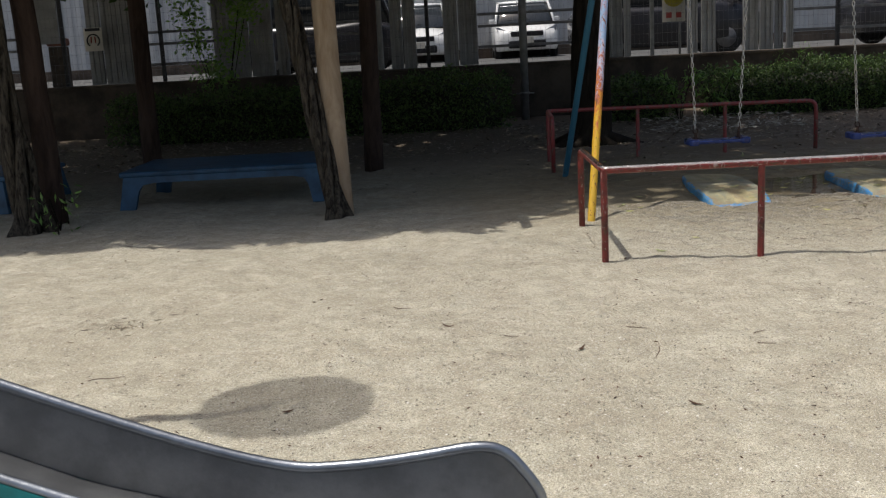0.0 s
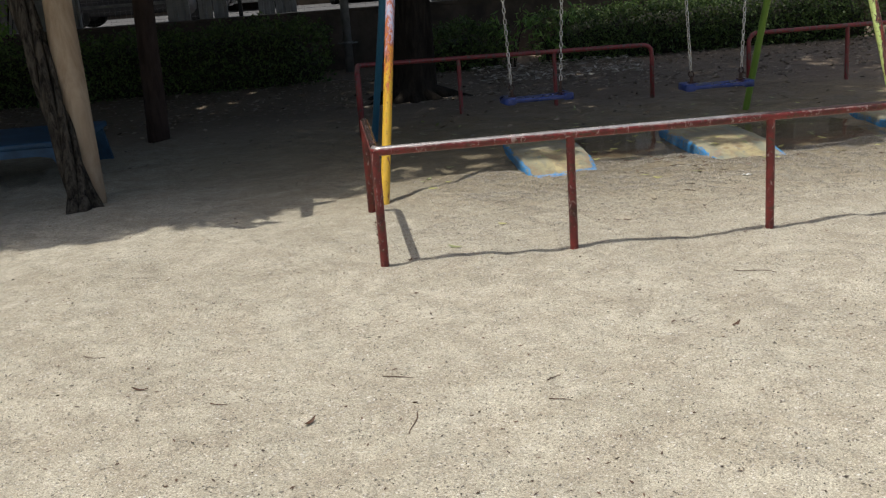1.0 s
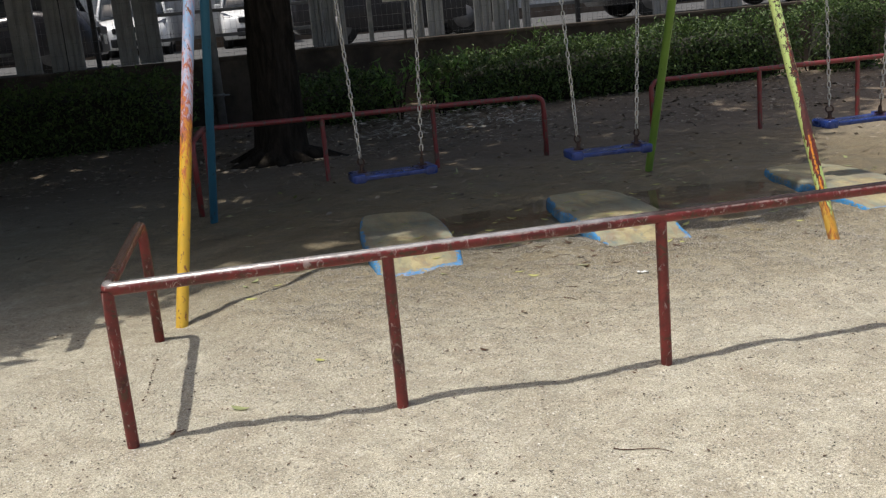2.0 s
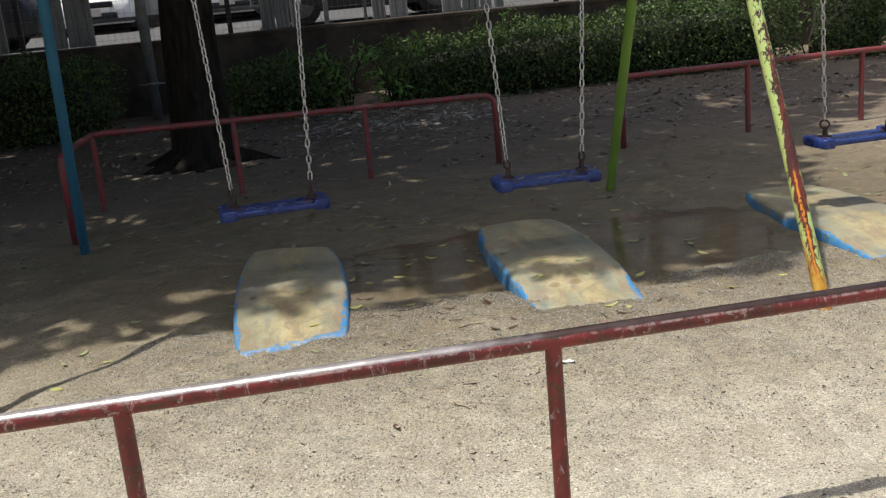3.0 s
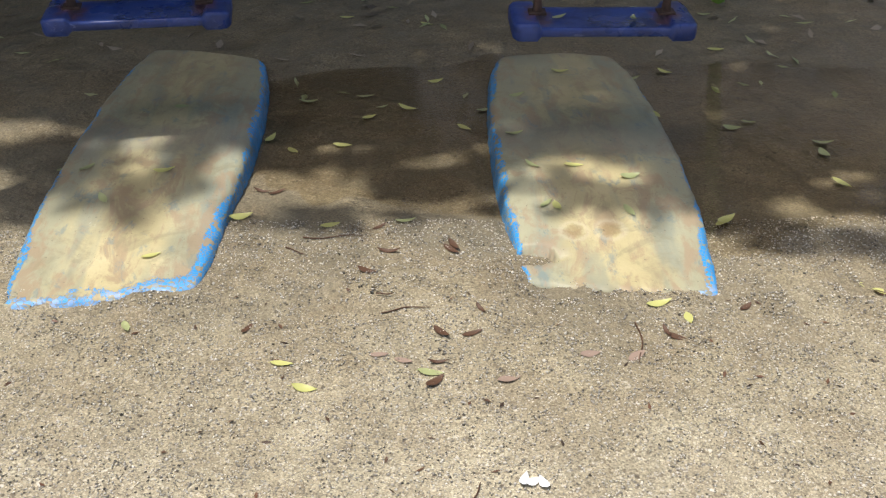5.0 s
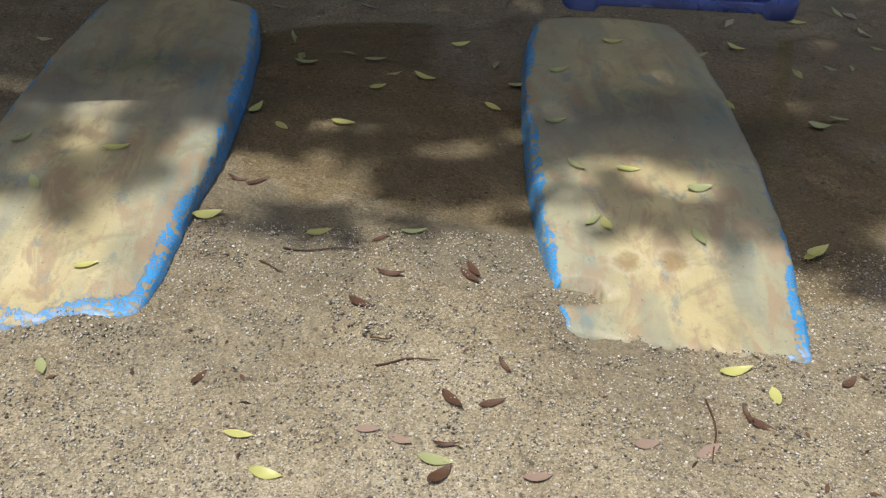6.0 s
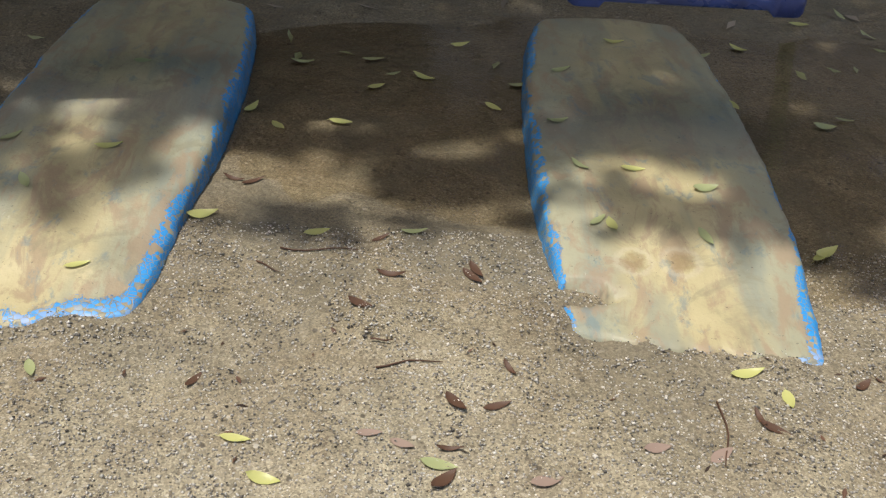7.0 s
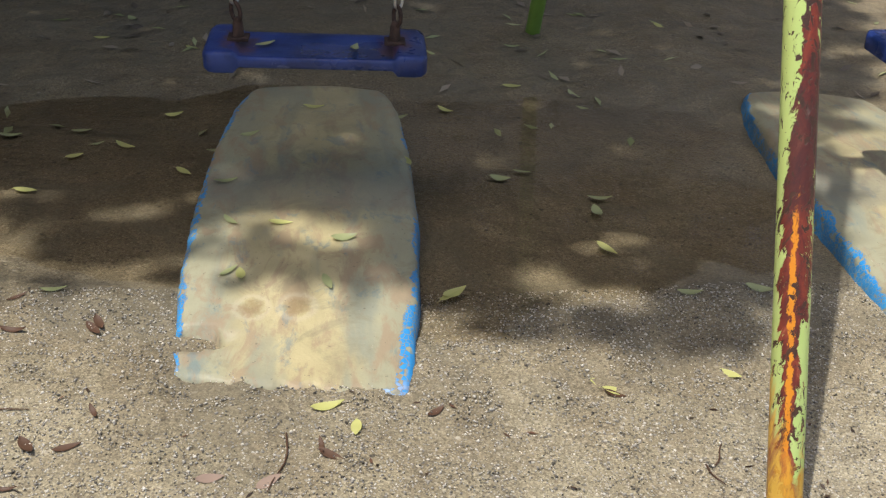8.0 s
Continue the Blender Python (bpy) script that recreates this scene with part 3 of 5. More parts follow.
# ---- retaining wall, fence and parking place behind ----
WALL_Y, WALL_H = 10.5, 0.95
wall = part("wall_north", box((60, 0.22, WALL_H + 0.3), CONCRETE, bevel=0.01, at=(2, WALL_Y + 0.11, (WALL_H - 0.3) / 2)), None)
tagged(wall, "low dark stained concrete retaining wall behind the hedge", "wall", kind="structure")
coping = part("coping", box((60, 0.28, 0.05), CONCRETE, bevel=0.012, at=(2, WALL_Y + 0.11, WALL_H + 0.025)), wall)
lot = part("parking_ground", box((120, 70, 0.3), ASPHALT, bevel=0, at=(2, WALL_Y + 0.25 + 35, WALL_H - 0.2)), None)
tagged(lot, "grey asphalt parking place behind the wall", "pavement", kind="structure")


# ---- swing barriers ----
RAIL_Z, RAIL_R = 0.557, 0.0225


def ground_at(x, y):
    return ground_z(x, y) - 0.02


def barrier(name, label, rail_points, posts, material, group, special=None):
    ob = thing(name, label, "barrier", group=group)
    part("rail", tube(rounded(rail_points, 0.10, 6, special), RAIL_R, material, "rail", 14), ob)
    post_r = 0.021
    for x, y in posts:
        part("post", tube([(x, y, ground_at(x, y) - 0.1), (x, y, 0.25), (x, y, RAIL_Z - 0.005)], post_r, material, "post", 12, cap=False), ob)
    return ob


g = "swing barriers"
barrier("barrier", "low red steel pipe barrier, top rubbed bare and given a painted sheen",
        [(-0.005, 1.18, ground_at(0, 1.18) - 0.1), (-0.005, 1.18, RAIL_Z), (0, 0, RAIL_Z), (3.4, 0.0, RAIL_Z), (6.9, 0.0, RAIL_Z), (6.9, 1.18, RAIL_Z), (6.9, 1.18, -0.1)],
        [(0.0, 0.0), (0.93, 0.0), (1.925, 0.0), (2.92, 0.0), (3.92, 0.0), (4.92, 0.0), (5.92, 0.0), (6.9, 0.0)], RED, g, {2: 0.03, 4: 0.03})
barrier("barrier", "low dull red steel pipe barrier behind the swings with rounded end",
        [(0.06, 4.30, -0.1), (0.06, 4.30, RAIL_Z), (0.10, 5.34, RAIL_Z), (3.06, 5.34, 0.525), (3.06, 5.34, -0.1)],
        [(0.10, 5.34), (1.095, 5.34), (2.06, 5.34)], RED_BACK, g)
barrier("barrier", "dull red pipe barrier behind the second pair of swings",
        [(4.06, 5.30, -0.1), (4.06, 5.30, RAIL_Z), (6.9, 5.30, RAIL_Z), (6.9, 4.3, RAIL_Z), (6.9, 4.3, -0.1)],
        [(5.11, 5.30), (6.1, 5.30), (6.9, 5.30)], RED_BACK, g)

# ---- swing frame ----
APEX_Z = 2.72
frame_ob = thing("swing_set", "tall steel swing frame with legs in many worn paint colours", "swing set")
TOP = [(0.47, 2.58), (3.38, 2.55), (6.30, 2.55)]
BASE = [((0.08, 1.355), (0.15, 4.06)), ((3.42, 1.32), (3.45, 3.93)), ((6.72, 1.33), (6.70, 3.95))]
PAINTS = [(LEG_A, TEAL), (LEG_B, GREEN), (LEG_A, TEAL)]
NAMES = [("yellow, red and pale blue worn leg", "teal blue leg"), ("peeling light green and orange leg", "green leg"), ("yellow and red worn leg", "teal blue leg")]
for (ax, ay), legs, mats, labels in zip(TOP, BASE, PAINTS, NAMES):
    for (bx, by), mat, lab in zip(legs, mats, labels):
        b, t = Vector((bx, by, ground_at(bx, by))), Vector((ax, ay, APEX_Z))
        d = (t - b) / (APEX_Z - b.z)
        part("leg", tube([b - d * 0.12, b, b.lerp(t, 0.35), b.lerp(t, 0.7), t], 0.029, mat, "leg", 14), frame_ob, lab)
part("beam", tube([(0.30, 2.58, APEX_Z), (3.38, 2.55, APEX_Z), (6.47, 2.55, APEX_Z)], 0.038, TEAL, "beam", 14), frame_ob)


# ---- swings ----
def seat_mesh(w=0.52, d=0.205, h=0.036):
    """A moulded plank: thin flat middle, thicker square end blocks a step higher and deeper."""
    secs = []
    for s in [-1, -0.985, -0.95, -0.90, -0.76, -0.735, -0.70, -0.685, -0.4, 0, 0.4, 0.685, 0.70, 0.735, 0.76, 0.90, 0.95, 0.985, 1]:
        a = abs(s)
        end = smooth01((a - 0.685) / 0.05)
        tip = max(0.0, (a - 0.90) / 0.10)
        dd = d / 2 * (1 - 0.10 * (1 - end)) - 0.022 * tip ** 3
        top = 0.002 + 0.014 * end - 0.008 * tip ** 3
        bot = -h + 0.010 * (1 - end) + 0.006 * tip ** 3
        x = s * w / 2
        lip = 0.003 * (1 - end)
        secs.append([(x, -dd + 0.002, top - 0.003), (x, -dd + 0.006, top), (x, -dd + 0.022, top - lip), (x, dd - 0.022, top - lip), (x, dd - 0.006, top), (x, dd - 0.002, top - 0.003),
                     (x, dd, top - 0.008), (x, dd - 0.003, bot + 0.004), (x, dd - 0.008, bot), (x, -dd + 0.008, bot), (x, -dd + 0.003, bot + 0.004), (x, -dd, top - 0.008)])
    return loft(secs, SEAT, "seat")


def ring_mesh(r=0.023, thick=0.005):
    """A round iron ring standing in the xz plane."""
    verts, faces, n, sides = [], [], 14, 6
    for i in range(n):
        t = 2 * math.pi * i / n
        out = Vector((math.cos(t), 0, math.sin(t)))
        for k in range(sides):
            p = 2 * math.pi * k / sides
            verts.append(out * (r + thick * math.cos(p)) + Vector((0, thick * math.sin(p), 0)))
    for i in range(n):
        for k in range(sides):
            j = (i + 1) % n
            faces.append((i * sides + k, i * sides + (k + 1) % sides, j * sides + (k + 1) % sides, j * sides + k))
    return mesh_from("ring", verts, faces, RUSTY, True)


def link_mesh(length=0.048, width=0.027, r=0.0042):
    """One oval chain link standing along z."""
    path = []
    a, b = width / 2 - r, length / 2 - width / 2
    for k in range(6):
        t = math.pi * k / 5
        path.append((a * math.cos(t), 0, b + a * math.sin(t)))
    for k in range(6):
        t = math.pi + math.pi * k / 5
        path.append((a * math.cos(t), 0, -b + a * math.sin(t)))
    n, sides = len(path), 5
    verts, faces = [], []
    for i, p in enumerate(path):
        p = Vector(p)
        d = (Vector(path[(i + 1) % n]) - Vector(path[i - 1])).normalized()
        q = d.cross(Vector((0, 1, 0)))
        for k in range(sides):
            t = 2 * math.pi * k / sides
            verts.append(p + (Vector((0, 1, 0)) * math.cos(t) + q * math.sin(t)) * r)
    for i in range(n):
        for k in range(sides):
            j = (i + 1) % n
            faces.append((i * sides + k, i * sides + (k + 1) % sides, j * sides + (k + 1) % sides, j * sides + k))
    return mesh_from("link", verts, faces, STEEL, True)


LINK, SEAT_ME = link_mesh(), seat_mesh()
RING = ring_mesh()


def swing(left, right, tops, label):
    """A seat between two points, on two chains that run up to the beam."""
    l, r = Vector(left), Vector(right)
    mid = (l + r) / 2
    ob = thing("swing", label, "swing", mid, "swings", turn=math.degrees(math.atan2(r.y - l.y, r.x - l.x)))
    part("seat", SEAT_ME, ob)
    inv = ob.matrix_basis.inverted()
    for side, top in zip((-1, 1), tops):
        foot = Vector((side * 0.185, 0, 0.012))
        head = inv @ Vector(top)
        part("bracket", box((0.05, 0.045, 0.008), RUSTY, "bracket", 0.002, tuple(foot + Vector((0, 0, 0.006)))), ob, "rusty iron bracket")
        part("eye_plate", tube([foot, foot + Vector((0, 0, 0.020)), foot + Vector((0, 0, 0.042)), foot + Vector((0, 0, 0.054))], 0.012, RUSTY, "eye_plate", 10, radii=[0.017, 0.013, 0.012, 0.008]), ob, "rusty flattened eye bracket")
        way = head - foot
        n = int((way.length - 0.05) / 0.0395)
        turn = way.to_track_quat("Z", "Y").to_matrix().to_4x4()
        chain = None
        for i in range(n):
            m = Matrix.Translation(foot + way.normalized() * (0.068 + i * 0.0395)) @ turn @ pose(0, 0, 0, 0, 0, 18 + (90 if i % 2 else 0) + 22 * math.sin(i * 0.13 + side + mid.x) + 7 * math.sin(i * 2.1))
            if i == 0:
                chain = part("chain", RING, ob, "galvanised steel chain with rusty ring")
                chain.matrix_basis = m
                base = m.inverted()
            else:
                k = part("link", LINK, chain)
                k.matrix_basis = base @ m
    return ob


SEATS = [((1.075, 2.62, 0.430), (1.555, 2.665, 0.430), ((1.02, 2.58, APEX_Z), (1.60, 2.58, APEX_Z)), "blue plastic swing seat on steel chains above a mat"),
         ((2.385, 2.55, 0.425), (2.90, 2.535, 0.425), ((2.33, 2.565, APEX_Z), (2.96, 2.56, APEX_Z)), "blue plastic swing seat with two fallen leaves on it"),
         ((4.12, 2.62, 0.420), (4.62, 2.64, 0.420), ((4.08, 2.55, APEX_Z), (4.68, 2.55, APEX_Z)), "faded blue plastic swing seat near the green leg")]
for l, r, tops, lab in SEATS:
    swing(l, r, tops, lab)


# ---- rubber mats ----
def mat_mesh(seed, length, widths, near_tilt, far_tilt, notch, near_paint, rise=0.072):
    """A pillow-shaped slab whose outline swells in the middle, rim bent down, its near end worn ragged and half under sand."""
    rows, cols = 110, 56
    verts, edges, across, along, faces = [], [], [], [], []
    for j in range(rows + 1):
        v = j / rows
        w = float(np.interp(v, [0, 0.08, 0.22, 0.45, 0.68, 0.88, 1.0], widths)) / 2
        e_near, e_far = v * length, (1 - v) * length
        if e_far < 0.06:
            w *= 1 - 0.13 * (1 - e_far / 0.06) ** 2
        for i in range(cols + 1):
            u = i / cols * 2 - 1
            x = u * w
            y = (v - 0.5) * length + near_tilt * u * (1 - v) ** 3 + far_tilt * u * v ** 3 - 0.018 * (1 - u * u) * (1 - v) ** 4 + 0.02 * (1 - u * u) * v ** 4
            side = (1 - abs(u)) * w
            dist = min(side, e_near, e_far)
            z = rise * (0.70 + 0.30 * (1 - (abs(v - 0.55) * 2) ** 2)) * (0.84 + 0.16 * (1 - u * u))
            z *= 0.30 + 0.70 * smooth01((e_near + 0.01) / 0.42)
            lip = 0.034 if e_near > dist else 0.022
            f = min(1.0, dist / lip)
            z = z * math.sqrt(max(0.0, f * (2 - f))) - 0.035 * (1 - min(1.0, dist / 0.005))
            z += 0.004 * noise.noise(Vector((x * 8 + seed * 5, y * 8, 0.5)))
            # torn near edge
            if e_near < 0.09:
                tear = noise.noise(Vector((x * 13 + seed * 3, 2.0, seed))) + 0.6 * noise.noise(Vector((x * 37, 5.0, seed)))
                z -= 0.020 * smooth01((0.022 + 0.030 * tear - e_near) / 0.02)
            if notch:
                hole = math.hypot((x - notch[0]) / 0.065, (e_near - notch[1]) / 0.030) + 0.5 * noise.noise(Vector((x * 30, y * 30, 1.0)))
                z -= 0.045 * smooth01((1.15 - hole) / 0.35)
            jag = 0.004 * noise.noise(Vector((x * 30, y * 30, seed))) if dist < 0.03 else 0
            verts.append((x + (jag if abs(u) > 0.9 else 0), y + (jag if e_near < 0.03 else 0), z))
            edges.append(min(side, e_far * 1.6, e_near * near_paint + (0.02 * (0.5 + noise.noise(Vector((x * 11, 3.0, seed)))) if near_paint > 1 and u < 0.72 else 0)) - (0.010 if near_paint > 1 and u > 0.6 and v < 0.12 else 0))
            across.append(u)
            along.append(v)
    n = cols + 1
    for j in range(rows):
        for i in range(cols):
            faces.append((j * n + i, j * n + i + 1, (j + 1) * n + i + 1, (j + 1) * n + i))
    me = mesh_from("mat", verts, faces, RUBBER, True)
    for name, values in (("edge", edges), ("across", across), ("along", along)):
        at = me.attributes.new(name, "FLOAT", "POINT")
        at.data.foreach_set("value", values)
    return me


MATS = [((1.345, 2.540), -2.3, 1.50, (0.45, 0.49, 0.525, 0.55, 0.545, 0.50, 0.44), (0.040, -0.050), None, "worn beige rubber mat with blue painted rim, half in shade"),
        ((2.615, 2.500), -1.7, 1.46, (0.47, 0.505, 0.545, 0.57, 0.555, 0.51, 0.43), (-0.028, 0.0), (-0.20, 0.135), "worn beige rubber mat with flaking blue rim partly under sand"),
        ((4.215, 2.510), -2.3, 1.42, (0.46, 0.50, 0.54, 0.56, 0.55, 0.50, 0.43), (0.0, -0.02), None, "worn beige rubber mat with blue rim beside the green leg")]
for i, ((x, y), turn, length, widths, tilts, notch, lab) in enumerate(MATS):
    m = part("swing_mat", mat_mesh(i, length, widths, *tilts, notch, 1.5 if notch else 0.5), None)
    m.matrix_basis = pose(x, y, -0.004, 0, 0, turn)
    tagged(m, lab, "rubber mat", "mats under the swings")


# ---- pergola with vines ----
LOGS = [((-1.88, 2.34), LOG, (-0.03, 0.10)), ((-1.86, 5.20), LOG_SHADED, (0.02, 0.03)), ((-4.38, 2.55), LOG_SHADED, (-0.03, 0)), ((-4.36, 5.30), LOG_SHADED, (0, 0))]
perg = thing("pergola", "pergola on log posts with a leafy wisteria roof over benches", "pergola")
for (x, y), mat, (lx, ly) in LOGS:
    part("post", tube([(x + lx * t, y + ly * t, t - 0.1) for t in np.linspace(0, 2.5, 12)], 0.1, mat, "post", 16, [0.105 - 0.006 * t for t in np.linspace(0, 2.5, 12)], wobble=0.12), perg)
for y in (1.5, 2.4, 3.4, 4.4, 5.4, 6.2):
    part("beam", tube([(-6.2, y, 2.42), (-3, y, 2.44), (-0.9, y, 2.42)], 0.05, LOG_SHADED, "beam", 8), perg)
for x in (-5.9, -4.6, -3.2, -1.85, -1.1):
    part("rafter", tube([(x, 1.15, 2.52), (x, 6.5, 2.52)], 0.04, LOG_SHADED, "rafter", 8), perg)
n = 36000
c = np.column_stack([RNG.uniform(-7.2, -1.35, n), RNG.uniform(0.95, 6.8, n), 2.58 + np.abs(RNG.normal(0, 0.14, n))])
edge = 0.16 * np.sin(c[:, 0] * 2.3) + 0.12 * np.sin(c[:, 0] * 5.9 + 1) + 0.08 * np.sin(c[:, 0] * 13.0)
c = c[c[:, 1] > 1.10 + edge + np.abs(RNG.normal(0, 0.22, n)) * (0.4 + 0.6 * np.sin(c[:, 0] * 3.7) ** 2)]
part("vine_roof", leaves("vine_roof", c, 0.17, 0.085, CROWN, 0.5), perg, "dense green wisteria leaves")


def vine(points, r0, r1, label):
    """A twisted old vine stem of several strands wound about each other."""
    ob = thing("vine_trunk", label, "vine trunk", points[0])
    path = rounded(points, 0.6, 8)
    o = Vector(points[0])
    dense = []
    for a, b in zip(path, path[1:]):
        steps = max(1, int((b - a).length / 0.05))
        dense += [a.lerp(b, i / steps) for i in range(steps)]
    n = len(dense)
    for k in range(6):
        pts, rad = [], []
        for i, p in enumerate(dense):
            f = i / n
            a = k * 2 * math.pi / 6 + 4.6 * f + 0.5 * math.sin(9 * f + k)
            r = (r0 + (r1 - r0) * f) * (1 + 0.6 * max(0, 0.08 - f) / 0.08)
            s = r * (0.72 + 0.18 * math.sin(14 * f + 2 * k))
            pts.append(p - o + Vector((math.cos(a) * s, math.sin(a) * s, 0)))
            rad.append(r * (0.40 + 0.12 * math.sin(11 * f + k * 1.7)))
        part("strand", tube(pts, 0.05, IVY, "strand", 8, rad, wobble=0.35), ob)
    return ob


vine([(-1.86, 2.12, -0.06), (-1.98, 2.28, 0.55), (-2.10, 2.40, 1.15), (-2.26, 2.55, 2.0), (-2.4, 2.7, 2.6)], 0.074, 0.066, "gnarled grey-brown wisteria trunk leaning against a log post")
vine([(-4.40, 2.16, -0.06), (-4.47, 2.2, 0.5), (-4.60, 2.25, 1.1), (-4.62, 2.3, 2.0), (-4.6, 2.4, 2.6)], 0.112, 0.105, "thick gnarled wisteria trunk with small green sprouts")


# ---- benches ----
def bench(at, turn, label):
    ob = thing("platform_bench", label, "bench", at, "platform benches", turn=turn)
    L, D, H, T = 1.90, 1.15, 0.35, 0.05
    part("top", box((L, D, T), BENCH, "top", 0.02, (0, 0, H - T / 2), 3), ob)
    # front and back aprons with arched undersides that run down into splayed feet
    for side in (-1, 1):
        outer, inner = [], []
        prof = [(-0.5, 0.0), (-0.425, 0.0), (-0.405, 0.55), (-0.385, 0.74), (-0.33, 0.80), (0.33, 0.80), (0.385, 0.74), (0.405, 0.55), (0.425, 0.0), (0.5, 0.0), (0.487, 0.5), (0.475, 1.0), (-0.475, 1.0), (-0.487, 0.5)]
        for z_off, shift in ((0, 0), (0, 0.05)):
            sec = []
            for u, v in prof:
                y = side * (D / 2 - 0.01 + 0.05 * (1 - v) - shift)
                sec.append((u * L * 1.01, y, v * (H - 0.045)))
            outer.append(sec)
        if side > 0:
            outer.reverse()
        part("apron", loft(outer, BENCH, "apron", False), ob)
    return ob


bench((-3.06, 3.70, 0.0), 1.0, "low blue moulded plastic platform bench in the shade")
bench((-6.02, 3.98, 0.0), -6.0, "second low blue platform bench beside a vine trunk")


# ---- hedges ----
def hedge(x0, x1, y0, y1, top0, top1, label, n_per=900, name="hedge"):
    ob = thing(name, label, "hedge", ((x0 + x1) / 2, (y0 + y1) / 2, 0.1), "hedges")
    ox, oy = (x0 + x1) / 2, (y0 + y1) / 2
    secs = []
    steps = max(6, int((x1 - x0) / 0.25))
    for i in range(steps + 1):
        f = i / steps
        x = x0 + 0.14 + (x1 - x0 - 0.28) * f
        e = min(f, 1 - f) * (x1 - x0)
        s = 0.12 + 0.88 * smooth01(e / 0.45)
        t = (top0 + (top1 - top0) * f - 0.1) * (0.45 + 0.55 * smooth01(e / 0.40)) - 0.07
        d = max(0.03, (y1 - y0) / 2 * s - 0.07)
        w = 0.04 * noise.noise(Vector((x * 2, 0, 0)))
        secs.append([(x - ox, -d * 0.7, 0.0), (x - ox, -d + w, 0.30), (x - ox, -d * 0.9, t * 0.85), (x - ox, 0, t + w), (x - ox, d * 0.9, t * 0.85), (x - ox, d, 0.30), (x - ox, d * 0.7, 0.0)])
    # solid filler, its dark colour is the shade seen through the foliage
    part("core", loft(secs, HEDGE_SHADE, "core"), ob, "solid near-black core for the shaded twiggy inside")
    n = int(n_per * (x1 - x0) * 3.3)
    x = RNG.uniform(x0, x1, n)
    f = (x - x0) / (x1 - x0)
    e = np.minimum(f, 1 - f) * (x1 - x0)
    top = (top0 + (top1 - top0) * f) * (0.82 + 0.18 * np.clip(e / 0.3, 0, 1) ** 0.5)
    top = top + 0.04 * np.sin(x * 4.1 + x0) + 0.03 * np.sin(x * 11.7 + 1) + 0.025 * np.sin(x * 23.0)
    half = (y1 - y0) / 2 * (0.6 + 0.4 * np.clip(e / 0.25, 0, 1) ** 0.5)
    a = RNG.uniform(-0.5, math.pi + 0.5, n)
    ex = 0.55
    cy = np.sign(np.cos(a)) * np.abs(np.cos(a)) ** ex * half
    low = 0.04
    cz = np.where(np.sin(a) > 0, 0.5 * (top - low) * (1 + np.abs(np.sin(a)) ** ex) + low, low + (top - low) * 0.5 * (1 - np.abs(np.sin(a))))
    front = RNG.random(n) < 0.45
    cy = np.where(front, -half * RNG.uniform(0.86, 1.04, n), cy)
    cz = np.where(front, low + (top - low) * RNG.uniform(0.0, 0.93, n), cz)
    jitter = RNG.normal(0, 0.040, (n, 3))
    c = np.column_stack([x - ox, cy, cz - 0.02]) + jitter
    part("foliage", leaves("foliage", c, 0.050, 0.026, HEDGE), ob, "small dark green leaves")
    for k in range(int((x1 - x0) / 0.22)):
        sx = x0 + 0.1 + k * 0.22 + RNG.uniform(-0.06, 0.06) - ox
        part("stem", tube([(sx, RNG.uniform(-0.2, 0.2), -0.12), (sx + RNG.uniform(-0.05, 0.05), RNG.uniform(-0.2, 0.2), 0.35)], 0.011, BARK, "stem", 5), ob)
    return ob


hedge(-6.05, -0.15, 8.55, 9.55, 0.70, 0.87, "long clipped dark green hedge in deep shade by the wall")
hedge(0.95, 2.26, 8.6, 9.5, 0.60, 0.60, "short clipped green hedge behind the dark tree trunk")
hedge(2.62, 7.50, 8.6, 9.6, 0.66, 0.86, "clipped green hedge along the wall, sunlit on top", 1000)
hedge(7.65, 8.85, 8.45, 9.6, 0.90, 0.90, "rounded bush with sunlit yellowish leaf tips", 1300, "round_bush")


def sprig(x, y, h, label, n=70, spread=0.22, size=(0.085, 0.022), name="nandina"):
    ob = thing(name, label, "shrub", (x, y, 0.12))
    c = []
    for k in range(7):
        a = k * 0.9 + 0.3
        tip = Vector((math.cos(a) * spread, math.sin(a) * spread * 0.7, h - (0.1 + 0.16 * max(0, h - 0.9)) * 1.8 * (k % 3)))
        part("stem", tube([(0, 0, -0.1), tip * 0.5 + Vector((0, 0, 0.1)), tip], 0.006, BARK, "stem", 5), ob)
        for i in range(n // 7):
            c.append(tip + Vector(RNG.normal(0, 0.07 + 0.06 * max(0, h - 0.9), 3)))
    part("foliage", leaves("foliage", c, size[0], size[1], NANDINA), ob, "narrow light green leaves")
    return ob


sprig(2.22, 8.5, 0.62, "light green nandina shrub in the gap of the hedge", 110, 0.22, (0.11, 0.028))
sprig(2.72, 8.45, 0.60, "light green nandina shrub at the hedge end", 150, 0.26, (0.11, 0.028))
sprig(4.0, 9.1, 0.85, "grassy light green shoots on top of the hedge", 60, 0.2, (0.16, 0.010), "grass_tuft")
sprig(-4.55, 9.75, 1.95, "young shrub with light green leaves above the hedge", 1150, 0.46, (0.085, 0.040), "young_shrub")
sprig(-4.15, 2.05, 0.12, "bright green sprouts at the foot of a vine trunk", 60, 0.12, (0.07, 0.02), "sprout")

